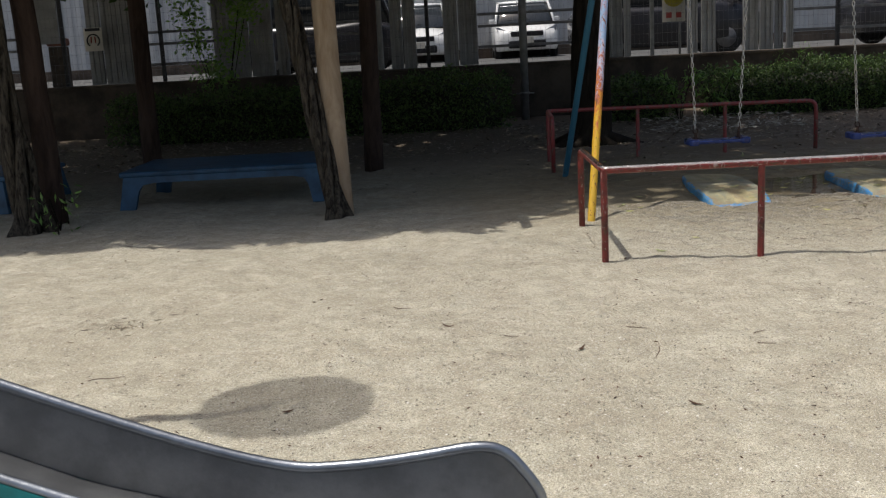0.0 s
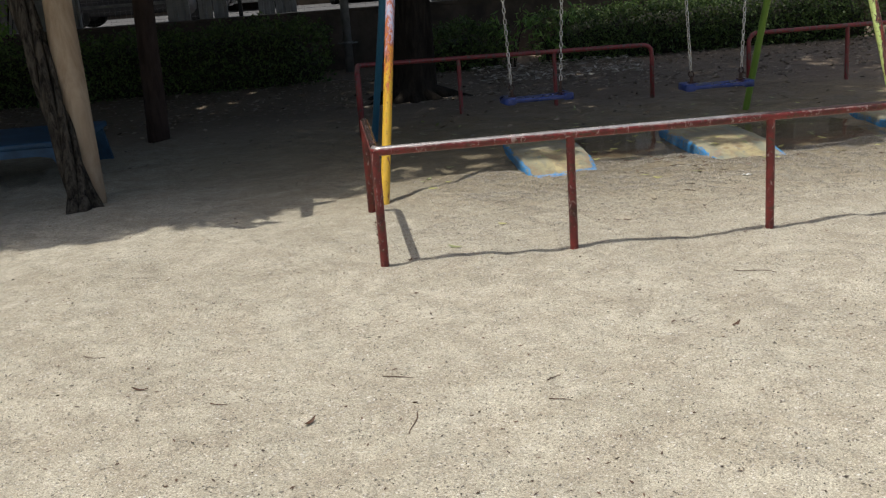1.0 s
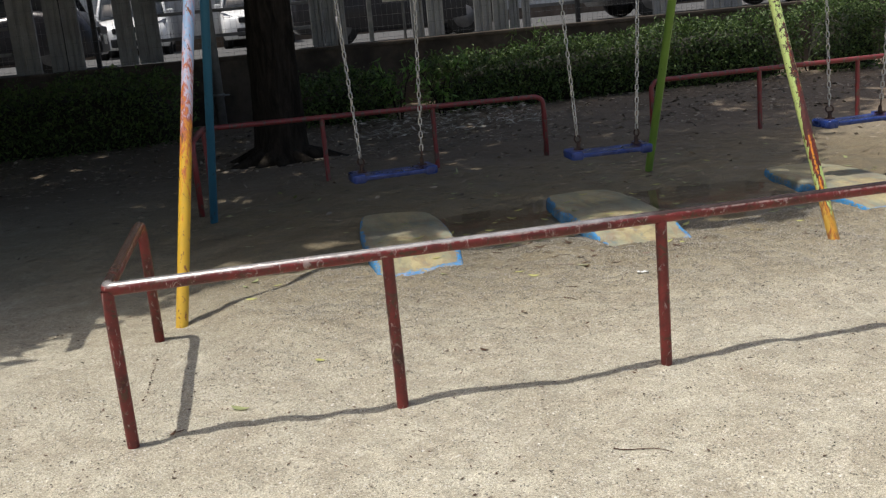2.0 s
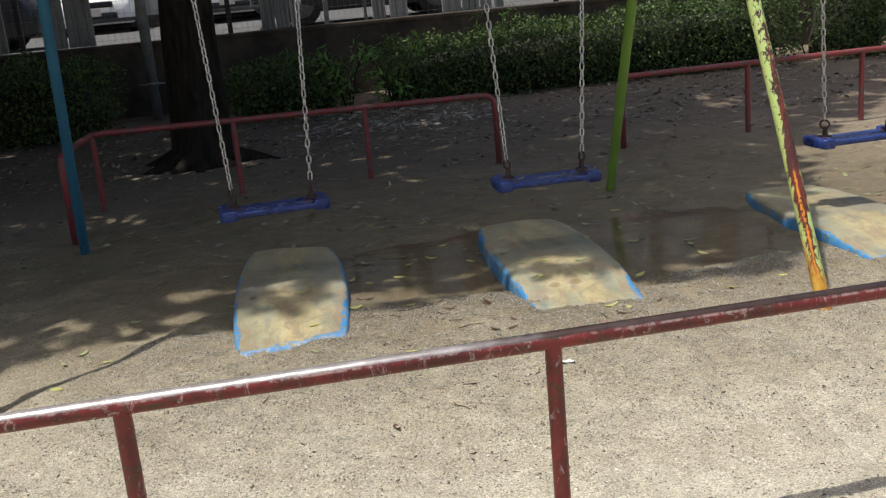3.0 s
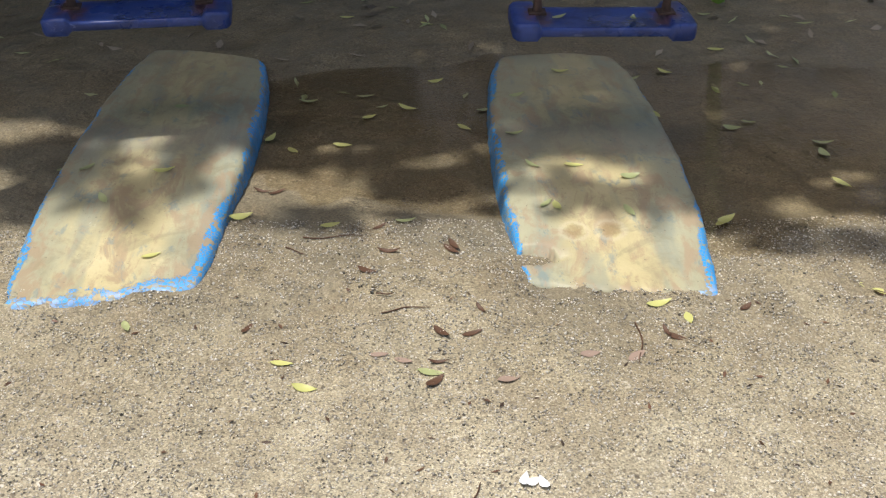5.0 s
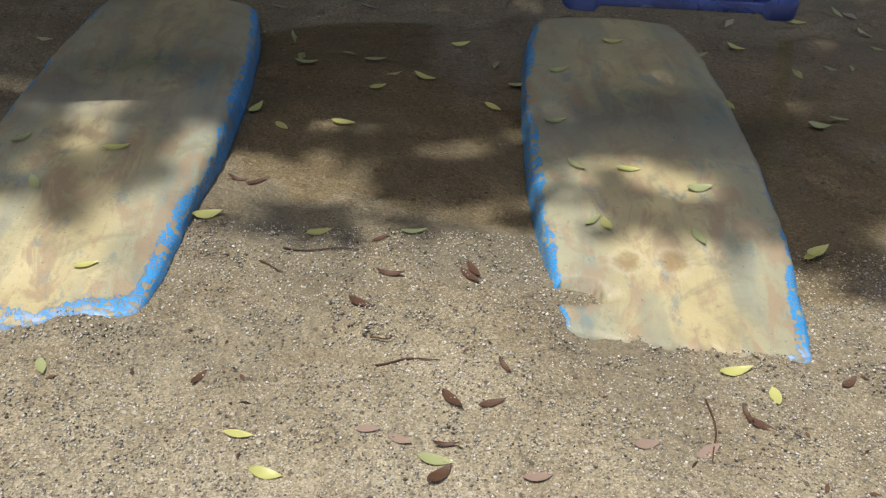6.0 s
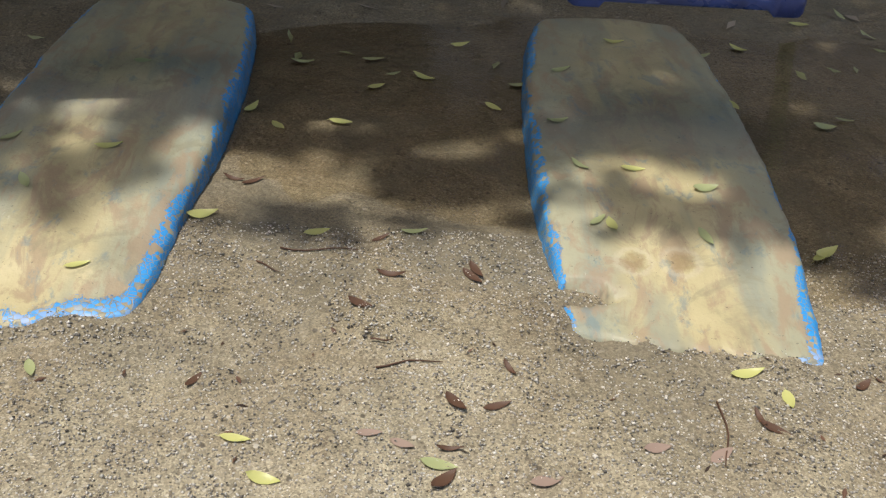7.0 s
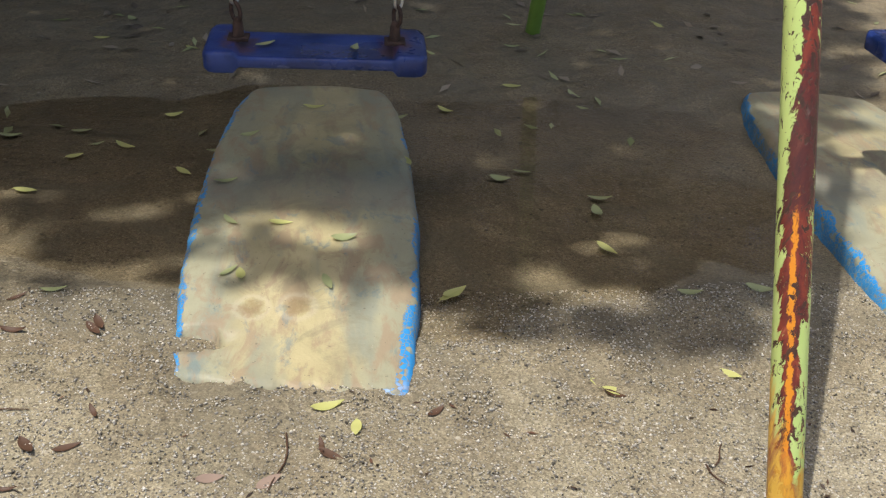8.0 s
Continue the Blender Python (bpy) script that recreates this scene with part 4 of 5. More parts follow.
# ---- big tree that shades the swings ----
tree = thing("tree", "large tree with a dark trunk and broad shady crown", "tree", (0.75, 6.6, 0))
part("trunk", tube([(0.0, 0.34, -0.1), (0.0, 0.34, 0.03), (0.01, 0.34, 0.12), (0.02, 0.33, 0.30), (0.03, 0.31, 1.0), (0.06, 0.28, 2.2), (0.1, 0.22, 3.8), (0.2, 0.1, 6.4)], 0.2, BARK, "trunk", 24, [0.36, 0.33, 0.285, 0.24, 0.215, 0.20, 0.19, 0.15], wobble=0.35), tree)
for k, (a, reach) in enumerate([(200, 0.62), (238, 0.50), (275, 0.44), (312, 0.55), (345, 0.80), (20, 0.6), (160, 0.7)]):
    ca, sa = math.cos(radians(a)), math.sin(radians(a))
    pts = [(ca * r + 0.05 * math.sin(r * 7 + k) * -sa, 0.34 + sa * r + 0.05 * math.sin(r * 7 + k) * ca, 0.13 * (1 - (r - 0.14) / reach) ** 2 - 0.05 * (r / reach)) for r in np.linspace(0.14, reach, 9)]
    part("root", tube(pts, 0.05, BARK, "root", 9, [0.11 - 0.085 * i / 8 for i in range(9)], wobble=0.3), tree)
for k in range(9):
    a = k * 2 * math.pi / 9 + 0.3
    reach = 3.4 + 0.9 * math.sin(k * 2.1)
    e = Vector((math.cos(a) * reach, math.sin(a) * reach * 0.9, 6.4 + 0.9 * math.sin(k * 1.7)))
    s = Vector((0.08, 0.15, 2.9 + 0.15 * k))
    part("limb", tube([s, s.lerp(e, 0.4) + Vector((0, 0, 0.5)), e], 0.06, BARK, "limb", 8, [0.10, 0.065, 0.025]), tree)
cl = np.column_stack([RNG.uniform(-8.2, 5.6, 1400), RNG.uniform(-5.8, 5.0, 1400), 5.0 + 4.5 * RNG.random(1400) ** 0.7])
# low clumps added above the view to darken what the puddle reflects
cl = np.vstack([cl, np.column_stack([RNG.uniform(-6.5, 6.0, 260), RNG.uniform(0.8, 4.6, 260), RNG.uniform(3.0, 5.2, 260)]), np.column_stack([RNG.uniform(-7.0, 3.2, 230), RNG.uniform(2.3, 4.4, 230), RNG.uniform(2.75, 4.2, 230)])])
pts = np.repeat(cl, 110, axis=0) + RNG.normal(0, 1, (len(cl) * 110, 3)) * np.array([0.40, 0.40, 0.22])
# the crown's uneven outline in plan, drawn where its shade falls
sx, sy = pts[:, 0] + 0.75 + SHIFT.x * pts[:, 2], pts[:, 1] + 6.6 + SHIFT.y * pts[:, 2]
south = np.interp(sx, [-3, -1, -0.3, 0.4, 1.0, 1.6, 1.9, 2.15, 2.4, 2.85, 3.1, 3.5, 3.8, 4.2, 5, 6, 7.5], [1.3, 1.3, 1.7, 2.42, 2.32, 2.06, 2.22, 2.18, 2.20, 2.18, 2.10, 2.02, 2.2, 2.9, 4.1, 5.4, 7.0])
north = np.interp(sx, [0.5, 2.5, 3.3, 6.0], [10.9, 10.7, 8.75, 8.5])
gaps = np.array([noise.noise(Vector((a * 1.9, b * 2.6, c * 0.35))) + 0.6 * noise.noise(Vector((a * 5.1, b * 6.0, c * 0.2 + 7))) for a, b, c in zip(sx, sy, pts[:, 2])])
holes = np.array([noise.noise(Vector((a * 3.3 + 4, b * 5.0, 3.3))) for a, b in zip(sx, sy)])
inner = (sy - south < 0.50) & (sx > 0.7) & (holes > np.where(sx < 2.95, 0.13, 0.22))
flecks = np.array([noise.noise(Vector((a * 1.5 + 2, b * 2.3, 1.1))) + 0.5 * noise.noise(Vector((a * 4.2, b * 5.2, 5.5))) for a, b in zip(sx, sy)])
inner |= (flecks > 0.36) & (sy > 4.7) & (sy < 8.6) & (sx > -4.5) & (sx < 6.0) & (RNG.random(len(pts)) < 0.74)
pts = pts[(sy - south > np.maximum(0.05 + 0.75 * gaps, -0.14)) & (sy < north) & ~inner]
part("crown", leaves("crown", pts, 0.20, 0.115, CROWN, 0.25), tree, "broad crown of dark green leaves")

# tree added out of view so that its crown shades the left side
shade_tree = thing("tree", "added unseen tree beside the pergola, its wide crown giving shade", "tree", (-9.2, 7.2, 0))
part("trunk", tube([(0, 0, -0.1), (0, 0, 0.2), (0.05, 0.05, 1.5), (0.1, 0, 3.2), (0.2, 0.1, 4.6)], 0.2, BARK, "trunk", 16, [0.36, 0.27, 0.23, 0.2, 0.12], wobble=0.25), shade_tree)
for k in range(7):
    a = k * 2 * math.pi / 7
    e = Vector((math.cos(a) * 3.2, math.sin(a) * 2.8, 4.9 + 0.5 * math.sin(k * 1.7)))
    part("limb", tube([(0.1, 0, 2.9 + 0.15 * k), e * 0.45 + Vector((0, 0, 2.6)), e], 0.06, BARK, "limb", 8, [0.09, 0.06, 0.02]), shade_tree)
cl = np.column_stack([RNG.uniform(-4.5, 4.8, 420), RNG.uniform(-4.0, 5.2, 420), RNG.uniform(4.0, 6.4, 420)])
pts = np.repeat(cl, 120, axis=0) + RNG.normal(0, 1, (len(cl) * 120, 3)) * np.array([0.42, 0.42, 0.22])
part("crown", leaves("crown", pts, 0.20, 0.11, CROWN, 0.25), shade_tree, "broad crown of dark green leaves")

# ---- drain pipe, sign on the fence ----
pipe = thing("standpipe", "grey steel pole standing before the wall", "pole", (0.12, 9.95, 0.1))
part("pole", tube([(0, 0, -0.15), (0, 0, 3.2)], 0.06, PIPE, "pole", 14), pipe)
part("clamp", tube([(0, 0, 0.42), (0, 0, 0.46)], 0.075, PIPE, "clamp", 14), pipe, "pipe clamp")
part("bolt", tube([(-0.14, -0.04, 0.44), (0.14, -0.04, 0.44)], 0.012, PIPE, "bolt", 6), pipe)

# ---- fence on the wall ----
FY = WALL_Y + 0.16
fence = thing("boundary_fence", "wall-top fence of grey upright boards, dark rails and wire mesh", "fence", (0, FY, WALL_H + 0.05))
BOARDS = [(-6.99, -6.75), (-6.75, -6.47), (-6.47, -6.21), (-4.92, -4.65), (-4.65, -4.32), (-4.32, -3.92), (-3.87, -3.67), (-2.46, -2.12), (-2.0, -1.79), (-1.79, -1.57),
          (-1.13, -0.88), (-0.88, -0.56), (1.44, 1.62), (1.62, 1.80), (1.81, 1.93), (2.84, 3.02), (3.06, 3.30), (3.74, 4.0), (4.0, 4.23), (4.25, 4.40), (4.43, 4.55), (6.41, 6.66), (7.2, 7.5), (7.5, 7.8), (9.8, 10.0)]


def folded_board(a, b, y, h):
    """A sheet-steel board with flanged edges and two shallow pressed ribs."""
    w = b - a
    front = [(0, 0.03), (0.02, 0.0), (0.30, 0.0), (0.34, 0.016), (0.42, 0.016), (0.46, 0.0), (0.68, 0.0), (0.72, 0.016), (0.78, 0.016), (0.82, 0.0), (0.98, 0.0), (1, 0.03)]
    plan = [(a + u * w, y - 0.025 + d) for u, d in front] + [(b, y + 0.03), (a, y + 0.03)]
    return loft([[(px, py, z) for px, py in plan] for z in (0.0, h)], PANEL, "board", False)


for i, (a, b) in enumerate(BOARDS):
    dy = 0.035 if i % 2 else 0.0
    part("board", folded_board(a + 0.006, b - 0.006, 0.20 + dy, 2.3), fence)
for a, b in [(-6.2, -4.9), (-3.67, -2.46), (-0.56, 1.44), (4.55, 6.4), (7.8, 9.8), (10.0, 14.0), (-14.0, -7.8)]:
    for z in (0.28, 0.61, 0.80):
        part("rail", box((b - a, 0.04, 0.045), GREYRAIL, "rail", 0.005, ((a + b) / 2, 0.22, z)), fence)
for x in (-7.36, -5.74, -1.38, 1.06, 5.22, 8.2):
    part("post", box((0.06, 0.06, 2.3), BLACK, "post", 0.006, (x, 0.10, 1.15)), fence)
wires = []
for x in np.arange(-9, 10, 0.075):
    wires.append(tube([(x, 0, 0), (x, 0, 1.5)], 0.0016, GREYRAIL, "w", 3, cap=False))
for z in np.arange(0.05, 1.5, 0.15):
    wires.append(tube([(-9, 0.003, z), (10, 0.003, z)], 0.0018, GREYRAIL, "w", 3, cap=False))
mesh_ob = part("wire_mesh", merge("wire_mesh", wires), fence, "thin grey wire mesh")
tagged(mesh_ob, kind="stuff")
part("post", box((0.06, 0.06, 2.3), PIPE, "post", 0.006, (2.25, 0.10, 1.15)), fence)
part("board", box((0.36, 0.03, 1.6), PANEL, "board", 0.006, (-7.62, 0.18, 1.5)), fence)


# ---- signs on the fence ----
def sign(at, w, h, label):
    ob = thing("warning_sign", label, "sign", at)
    part("plate", box((w, 0.012, h), SIGNW, "plate", 0.003), ob)
    return ob


s1 = sign((-6.77, WALL_Y + 0.03, 1.73), 0.30, 0.37, "small white square sign with a dark ring")
ring_pts = [(0.10 * math.cos(a), -0.012, -0.02 + 0.10 * math.sin(a)) for a in np.linspace(-0.9, math.pi + 0.9, 24)]
part("ring_mark", tube(ring_pts, 0.011, BLACK, "ring_mark", 6), s1, "dark brown ring")
part("text_bar", box((0.24, 0.004, 0.045), BLACK, "text_bar", 0, (0.0, -0.008, 0.155)), s1)
part("ring_mark", tube([(-0.03, -0.012, 0.045), (-0.035, -0.012, -0.055)], 0.010, SIGNR, "ring_mark", 6), s1)
part("ring_mark", tube([(0.03, -0.012, 0.045), (0.035, -0.012, -0.055)], 0.010, SIGNR, "ring_mark", 6), s1)
s2 = sign((2.69, WALL_Y + 0.7, 1.83), 0.38, 0.62, "white sign with a yellow disc and red marks")
part("disc", tube([(0, -0.010, 0.10), (0, -0.014, 0.10)], 0.17, SIGNY, "disc", 24), s2, "yellow disc")
for dx in (-0.08, 0.08):
    part("text_bar", box((0.09, 0.004, 0.09), SIGNR, "text_bar", 0, (dx, -0.010, -0.20)), s2, "red mark")
part("sign_post", tube([(0.1, 0.02, -1.05), (0.1, 0.02, 0.3)], 0.02, PIPE, "sign_post", 8), s2)

# ---- building behind the parking place ----
hall = thing("warehouse", "long grey corrugated steel building behind the parked cars", "building", (0, 24.5, WALL_H - 0.06))
prof, faces = [], []
xs2 = np.arange(-32, 34, 0.075)
# upper wall is made up, it hides bright sky from the puddle's reflection
for i, x in enumerate(xs2):
    y = (0.0, 0.0, 0.035, 0.035)[i % 4]
    prof += [(x, y, 0.25), (x, y, 11.0)]
for i in range(len(xs2) - 1):
    faces.append((2 * i, 2 * i + 2, 2 * i + 3, 2 * i + 1))
part("wall", mesh_from("wall", prof, faces, FACADE), hall, "grey corrugated steel wall")
part("plinth", box((66, 0.2, 0.3), CONCRETE, "plinth", 0.01, (1, 0.08, 0.15)), hall)
part("roof", box((68, 9, 0.3), ROOFING, "roof", 0.02, (1, 4.0, 11.1)), hall)
for x, w in ((-5.4, 2.6), (5.2, 2.2)):
    part("door", box((w, 0.08, 2.6), ROOFING, "door", 0.01, (x, -0.02, 1.4)), hall, "dark roller door")


# ---- parked vehicles, fronts towards the playground ----
def wheel(ob, x, y, r=0.31):
    t = part("tyre", tube([(x - 0.1, y, r), (x - 0.085, y, r), (x + 0.085, y, r), (x + 0.1, y, r)], r, TYRE, "tyre", 20, [r * 0.93, r, r, r * 0.93]), ob)
    part("rim", tube([(x - 0.102, y, r), (x + 0.102, y, r)], r * 0.62, GREYRAIL, "rim", 14), t)


def car(at, turn, paint, label, w=1.70, l=3.9, h=1.50, van=False):
    ob = thing("car", label, "car", at, "parked cars", turn=turn)

    def sec(y, half, z0, z1, crown=0.0, tuck=0.04):
        return [(-half + tuck, y, z0), (-half, y, z0 + 0.12), (-half, y, z1 - 0.14), (-half + 0.07, y, z1 - 0.02), (-half * 0.5, y, z1 + crown), (0, y, z1 + crown * 1.3), (half * 0.5, y, z1 + crown),
                (half - 0.07, y, z1 - 0.02), (half, y, z1 - 0.14), (half, y, z0 + 0.12), (half - tuck, y, z0), (0, y, z0)]
    b = w / 2
    hood = 0.86 if not van else 1.0
    body = [sec(0.0, b * 0.80, 0.30, 0.62), sec(0.06, b * 0.90, 0.22, 0.72), sec(0.25, b * 0.97, 0.20, hood - 0.06, 0.02), sec(0.9, b, 0.20, hood + 0.04, 0.03), sec(1.6, b, 0.20, 0.96, 0.0),
            sec(l * 0.75, b, 0.20, 0.98), sec(l - 0.1, b * 0.95, 0.25, 0.95), sec(l, b * 0.85, 0.35, 0.85)]
    part("body", loft(body, paint, "body"), ob)
    y0, y1 = (0.85, 1.55) if not van else (0.35, 0.75)

    def gl(y, half, z):
        return [(-half, y, 0.93), (-half * 0.985, y, (0.93 + z) / 2), (-half * 0.90, y, z - 0.06), (-half * 0.80, y, z), (half * 0.80, y, z), (half * 0.90, y, z - 0.06), (half * 0.985, y, (0.93 + z) / 2), (half, y, 0.93)]
    glass = [gl(y0, b * 0.90, 0.97), gl((y0 + y1) / 2, b * 0.90, (0.97 + h) / 2 + 0.05), gl(y1, b * 0.89, h - 0.03), gl(l * 0.8, b * 0.88, h - 0.03), gl(l - 0.25, b * 0.86, 1.0)]
    part("windscreen", loft(glass, GLASSD, "windscreen"), ob, "dark tinted windows")
    roof = [[(-b * 0.80, y, z - 0.04), (-b * 0.76, y, z), (0, y, z + 0.03), (b * 0.76, y, z), (b * 0.80, y, z - 0.04)] for y, z in ((y1 - 0.06, h - 0.02), (y1 + 0.3, h + 0.01), (l * 0.8, h), (l - 0.35, h - 0.12))]
    part("roof", loft(roof, paint, "roof"), ob)
    for s in (-1, 1):
        part("pillar", tube([(s * b * 0.93, y0 - 0.02, 0.92), (s * b * 0.80, y1 - 0.02, h - 0.02)], 0.035, paint, "pillar", 8), ob)
        head = [[(s * b * f, y, 0.66 + dz) for f, y, dz in ((0.46, 0.04 + dy, -0.02), (0.62, 0.05 + dy, -0.06), (0.88, 0.14 + dy, 0.0), (0.96, 0.32 + dy, 0.17), (0.86, 0.22 + dy, 0.16), (0.62, 0.10 + dy, 0.06))] for dy in (-0.03, 0.05)]
        part("headlight", loft(head if s > 0 else head[::-1], LAMPS, "headlight", False), ob, "clear headlight")
        part("mirror", box((0.16, 0.10, 0.12), paint, "mirror", 0.03, (s * (b + 0.03), y0 + 0.25, 1.0)), ob)
        part("fog_lamp", box((0.20, 0.05, 0.12), BLACK, "fog_lamp", 0.02, (s * b * 0.66, 0.03, 0.40)), ob)
        for y in (0.75, l - 0.75):
            wheel(ob, s * (b - 0.11), y)
    part("grille", box((b * 1.0, 0.06, 0.13), BLACK, "grille", 0.03, (0, -0.005, 0.63)), ob, "black grille")
    part("air_intake", box((b * 1.15, 0.06, 0.19), BLACK, "air_intake", 0.04, (0, -0.005, 0.36)), ob, "dark lower air intake")
    part("number_plate", box((0.33, 0.015, 0.16), SIGNW, "number_plate", 0.003, (0, -0.035, 0.47)), ob, "blank white plate")
    part("wiper", tube([(-0.5, y0 - 0.03, 1.0), (0.1, y0 + 0.02, 1.04)], 0.008, BLACK, "wiper", 5), ob)
    return ob


LOT_Z = WALL_H - 0.05
car((0.86, 21.0, LOT_Z), 0, CARWHITE, "white hatchback parked facing the playground", h=1.52)
car((-2.0, 21.2, LOT_Z), 2, CARWHITE, "white car half hidden behind fence boards", h=1.6)
car((-1.86, 15.2, LOT_Z), 90, CARDARK, "dark van parked sideways behind the fence", w=1.75, l=3.5, h=1.95, van=True)
car((4.95, 14.6, LOT_Z), 90, CARDARK, "dark van standing sideways behind the fence", w=1.75, l=3.6, h=1.95, van=True)
car((11.2, 14.8, LOT_Z), 90, CARDARK, "dark car standing sideways beyond the fence", w=1.75, l=4.3, h=1.6)
crate = thing("covered_machine", "small machine with a faded orange cover", "machine", (-8.1, 12.4, LOT_Z))
part("cover", box((0.34, 0.3, 0.14), BOARDW, "cover", 0.05, (0, 0, 0.86)), crate, "faded orange cover")
part("cabinet", box((0.28, 0.26, 0.78), CONCRETE, "cabinet", 0.02, (0, 0, 0.39)), crate, "grey-brown cabinet")

# ---- slide ----
SL_FAR, SL_NEAR = -3.68, -4.08
KNOTS = [(-4.6, 1.70), (-3.2, 1.16), (-2.4, 0.785), (-1.93, 0.586), (-1.54, 0.433), (-1.28, 0.354), (-1.12, 0.346), (-0.95, 0.362), (-0.81, 0.380), (-0.74, 0.365), (-0.69, 0.31), (-0.655, 0.25), (-0.65, 0.19)]


def curve_at(knots, n):
    """Points along a smooth curve through the knots."""
    out = []
    k = [knots[0]] + knots + [knots[-1]]
    for i in range(1, len(k) - 2):
        p0, p1, p2, p3 = (np.array(q) for q in k[i - 1:i + 3])
        for j in range(n):
            t = j / n
            out.append(0.5 * (2 * p1 + (p2 - p0) * t + (2 * p0 - 5 * p1 + 4 * p2 - p3) * t * t + (3 * p1 - p0 - 3 * p2 + p3) * t ** 3))
    out.append(np.array(knots[-1]))
    return out


slide = thing("slide", "steel playground slide with rolled rims and teal sides", "slide", (-2.6, -3.9, 0))
rim = curve_at(KNOTS, 6)


def bed(x):
    """Height of the sliding surface."""
    return float(np.interp(x, [-4.6, -2.2, -1.75, -1.35, -1.0, -0.62], [1.52, 0.52, 0.33, 0.22, 0.185, 0.18]))


for y, side in ((SL_FAR, 1), (SL_NEAR, -1)):
    part("rim", tube([(p[0] + 2.6, y + 3.9, p[1]) for p in rim], 0.0135, RIM, "rim", 10), slide, "rolled steel rim")
    for off, mat, nm in ((0.0, CHUTE, "side_wall"), (0.016 * side, TEALSIDE, "side_panel")):
        v, f = [], []
        for i, p in enumerate(rim):
            v += [(p[0] + 2.6, y + 3.9 + off, p[1]), (p[0] + 2.6, y + 3.9 + off, min(p[1] - 0.005, bed(p[0]) - (0.0 if nm == "side_wall" else 0.05)))]
        f = [(2 * i, 2 * i + 1, 2 * i + 3, 2 * i + 2) for i in range(len(rim) - 1)]
        part(nm, mesh_from(nm, v, f, mat, True), slide, "bare steel side" if nm == "side_wall" else "teal painted outside")
v = []
bx = np.linspace(-4.6, -0.64, 50)
for x in bx:
    v += [(x + 2.6, SL_FAR + 3.9, bed(x)), (x + 2.6, SL_NEAR + 3.9, bed(x)), (x + 2.6, SL_NEAR + 3.9, bed(x) - 0.02), (x + 2.6, SL_FAR + 3.9, bed(x) - 0.02)]
f = []
for i in range(len(bx) - 1):
    for k in range(4):
        a, b = 4 * i + k, 4 * i + (k + 1) % 4
        f.append((a, b, b + 4, a + 4))
f += [(0, 1, 2, 3), tuple(len(v) - 4 + k for k in (3, 2, 1, 0))]
part("chute", mesh_from("chute", v, f, CHUTE, True), slide, "polished steel chute")
for x in (-1.0, -2.6, -4.4):
    for y in (SL_FAR, SL_NEAR):
        part("leg", tube([(x + 2.6, y + 3.9, -0.15), (x + 2.6, y + 3.9, bed(x) - 0.02)], 0.024, TEALSIDE, "leg", 10), slide)

# ---- park lamp ----
# stands out of view, put there to cast the round shadow on the sand
lamp = thing("park_lamp", "unseen tall park lamp with a milky round globe, placed for its shadow", "street lamp", (-2.80, -2.46, 0))
part("pole", tube([(0, 0, -0.2), (0, 0, 0.3), (0, 0, 4.2)], 0.04, PIPE, "pole", 12, [0.05, 0.045, 0.035]), lamp)
ball = [(0, 0, 4.46 - 0.30 * math.cos(a)) for a in np.linspace(0.12, math.pi - 0.02, 16)]
part("globe", tube(ball, 0.3, GLOBE, "globe", 28, [0.345 * math.sin(a) for a in np.linspace(0.12, math.pi - 0.02, 16)]), lamp, "milky acrylic globe")


# ---- fallen leaves and twigs ----
def leaf_mesh(material, name, curl, wide=0.19):
    """A narrow pointed leaf, 1 long, folded along its midrib and curled, with a thin stalk."""
    v, f = [], []
    n = 8
    for i in range(n + 1):
        t = i / n
        w = wide * math.sin(math.pi * min(1, t ** 0.8)) ** 0.85 + 0.004
        z = curl * ((t - 0.5) * 2) ** 2 * 0.16 + 0.03
        x = t - 0.5
        v += [(x, -w, z + 0.05), (x, 0, z), (x, w, z + 0.05 + 0.02 * curl)]
    for i in range(n):
        for k in range(2):
            a = 3 * i + k
            f.append((a, a + 1, a + 4, a + 3))
    s = len(v)
    v += [(-0.5, -0.012, 0.05), (-0.5, 0.012, 0.05), (-0.68, 0.03, 0.03)]
    f.append((s, s + 1, s + 2))
    return mesh_from(name, v, f, material, True)


LEAF_Y = [leaf_mesh(LEAFY, "leaf", c) for c in (0.4, 1.2)]
LEAF_G = [leaf_mesh(LEAFG, "leaf", c) for c in (0.5, 1.1)]
LEAF_P = [leaf_mesh(LEAFP, "leaf", c, 0.20) for c in (0.2, 0.5)]
LEAF_B = [leaf_mesh(LEAFB, "leaf", c, w) for c, w in ((0.6, 0.15), (1.8, 0.11), (1.0, 0.20))]


def drop_leaf(x, y, turn, size, meshes, label, i, z=None):
    z = max(ground_z(x, y), WATER_Z if math.hypot((x - POOL[0]) / POOL[2], (y - POOL[1]) / POOL[3]) < 1.1 else -1) if z is None else z
    ob = new("leaf", meshes[i % len(meshes)])
    ob.matrix_basis = pose(x, y, z + 0.001, 9 * math.sin(i * 2.1), 7 * math.sin(i * 1.3), turn) @ Matrix.Diagonal((size, size * (0.85 + 0.3 * ((i * 7) % 5) / 5), size * 0.6, 1))
    return tagged(ob, label, "leaf", "fallen leaves")


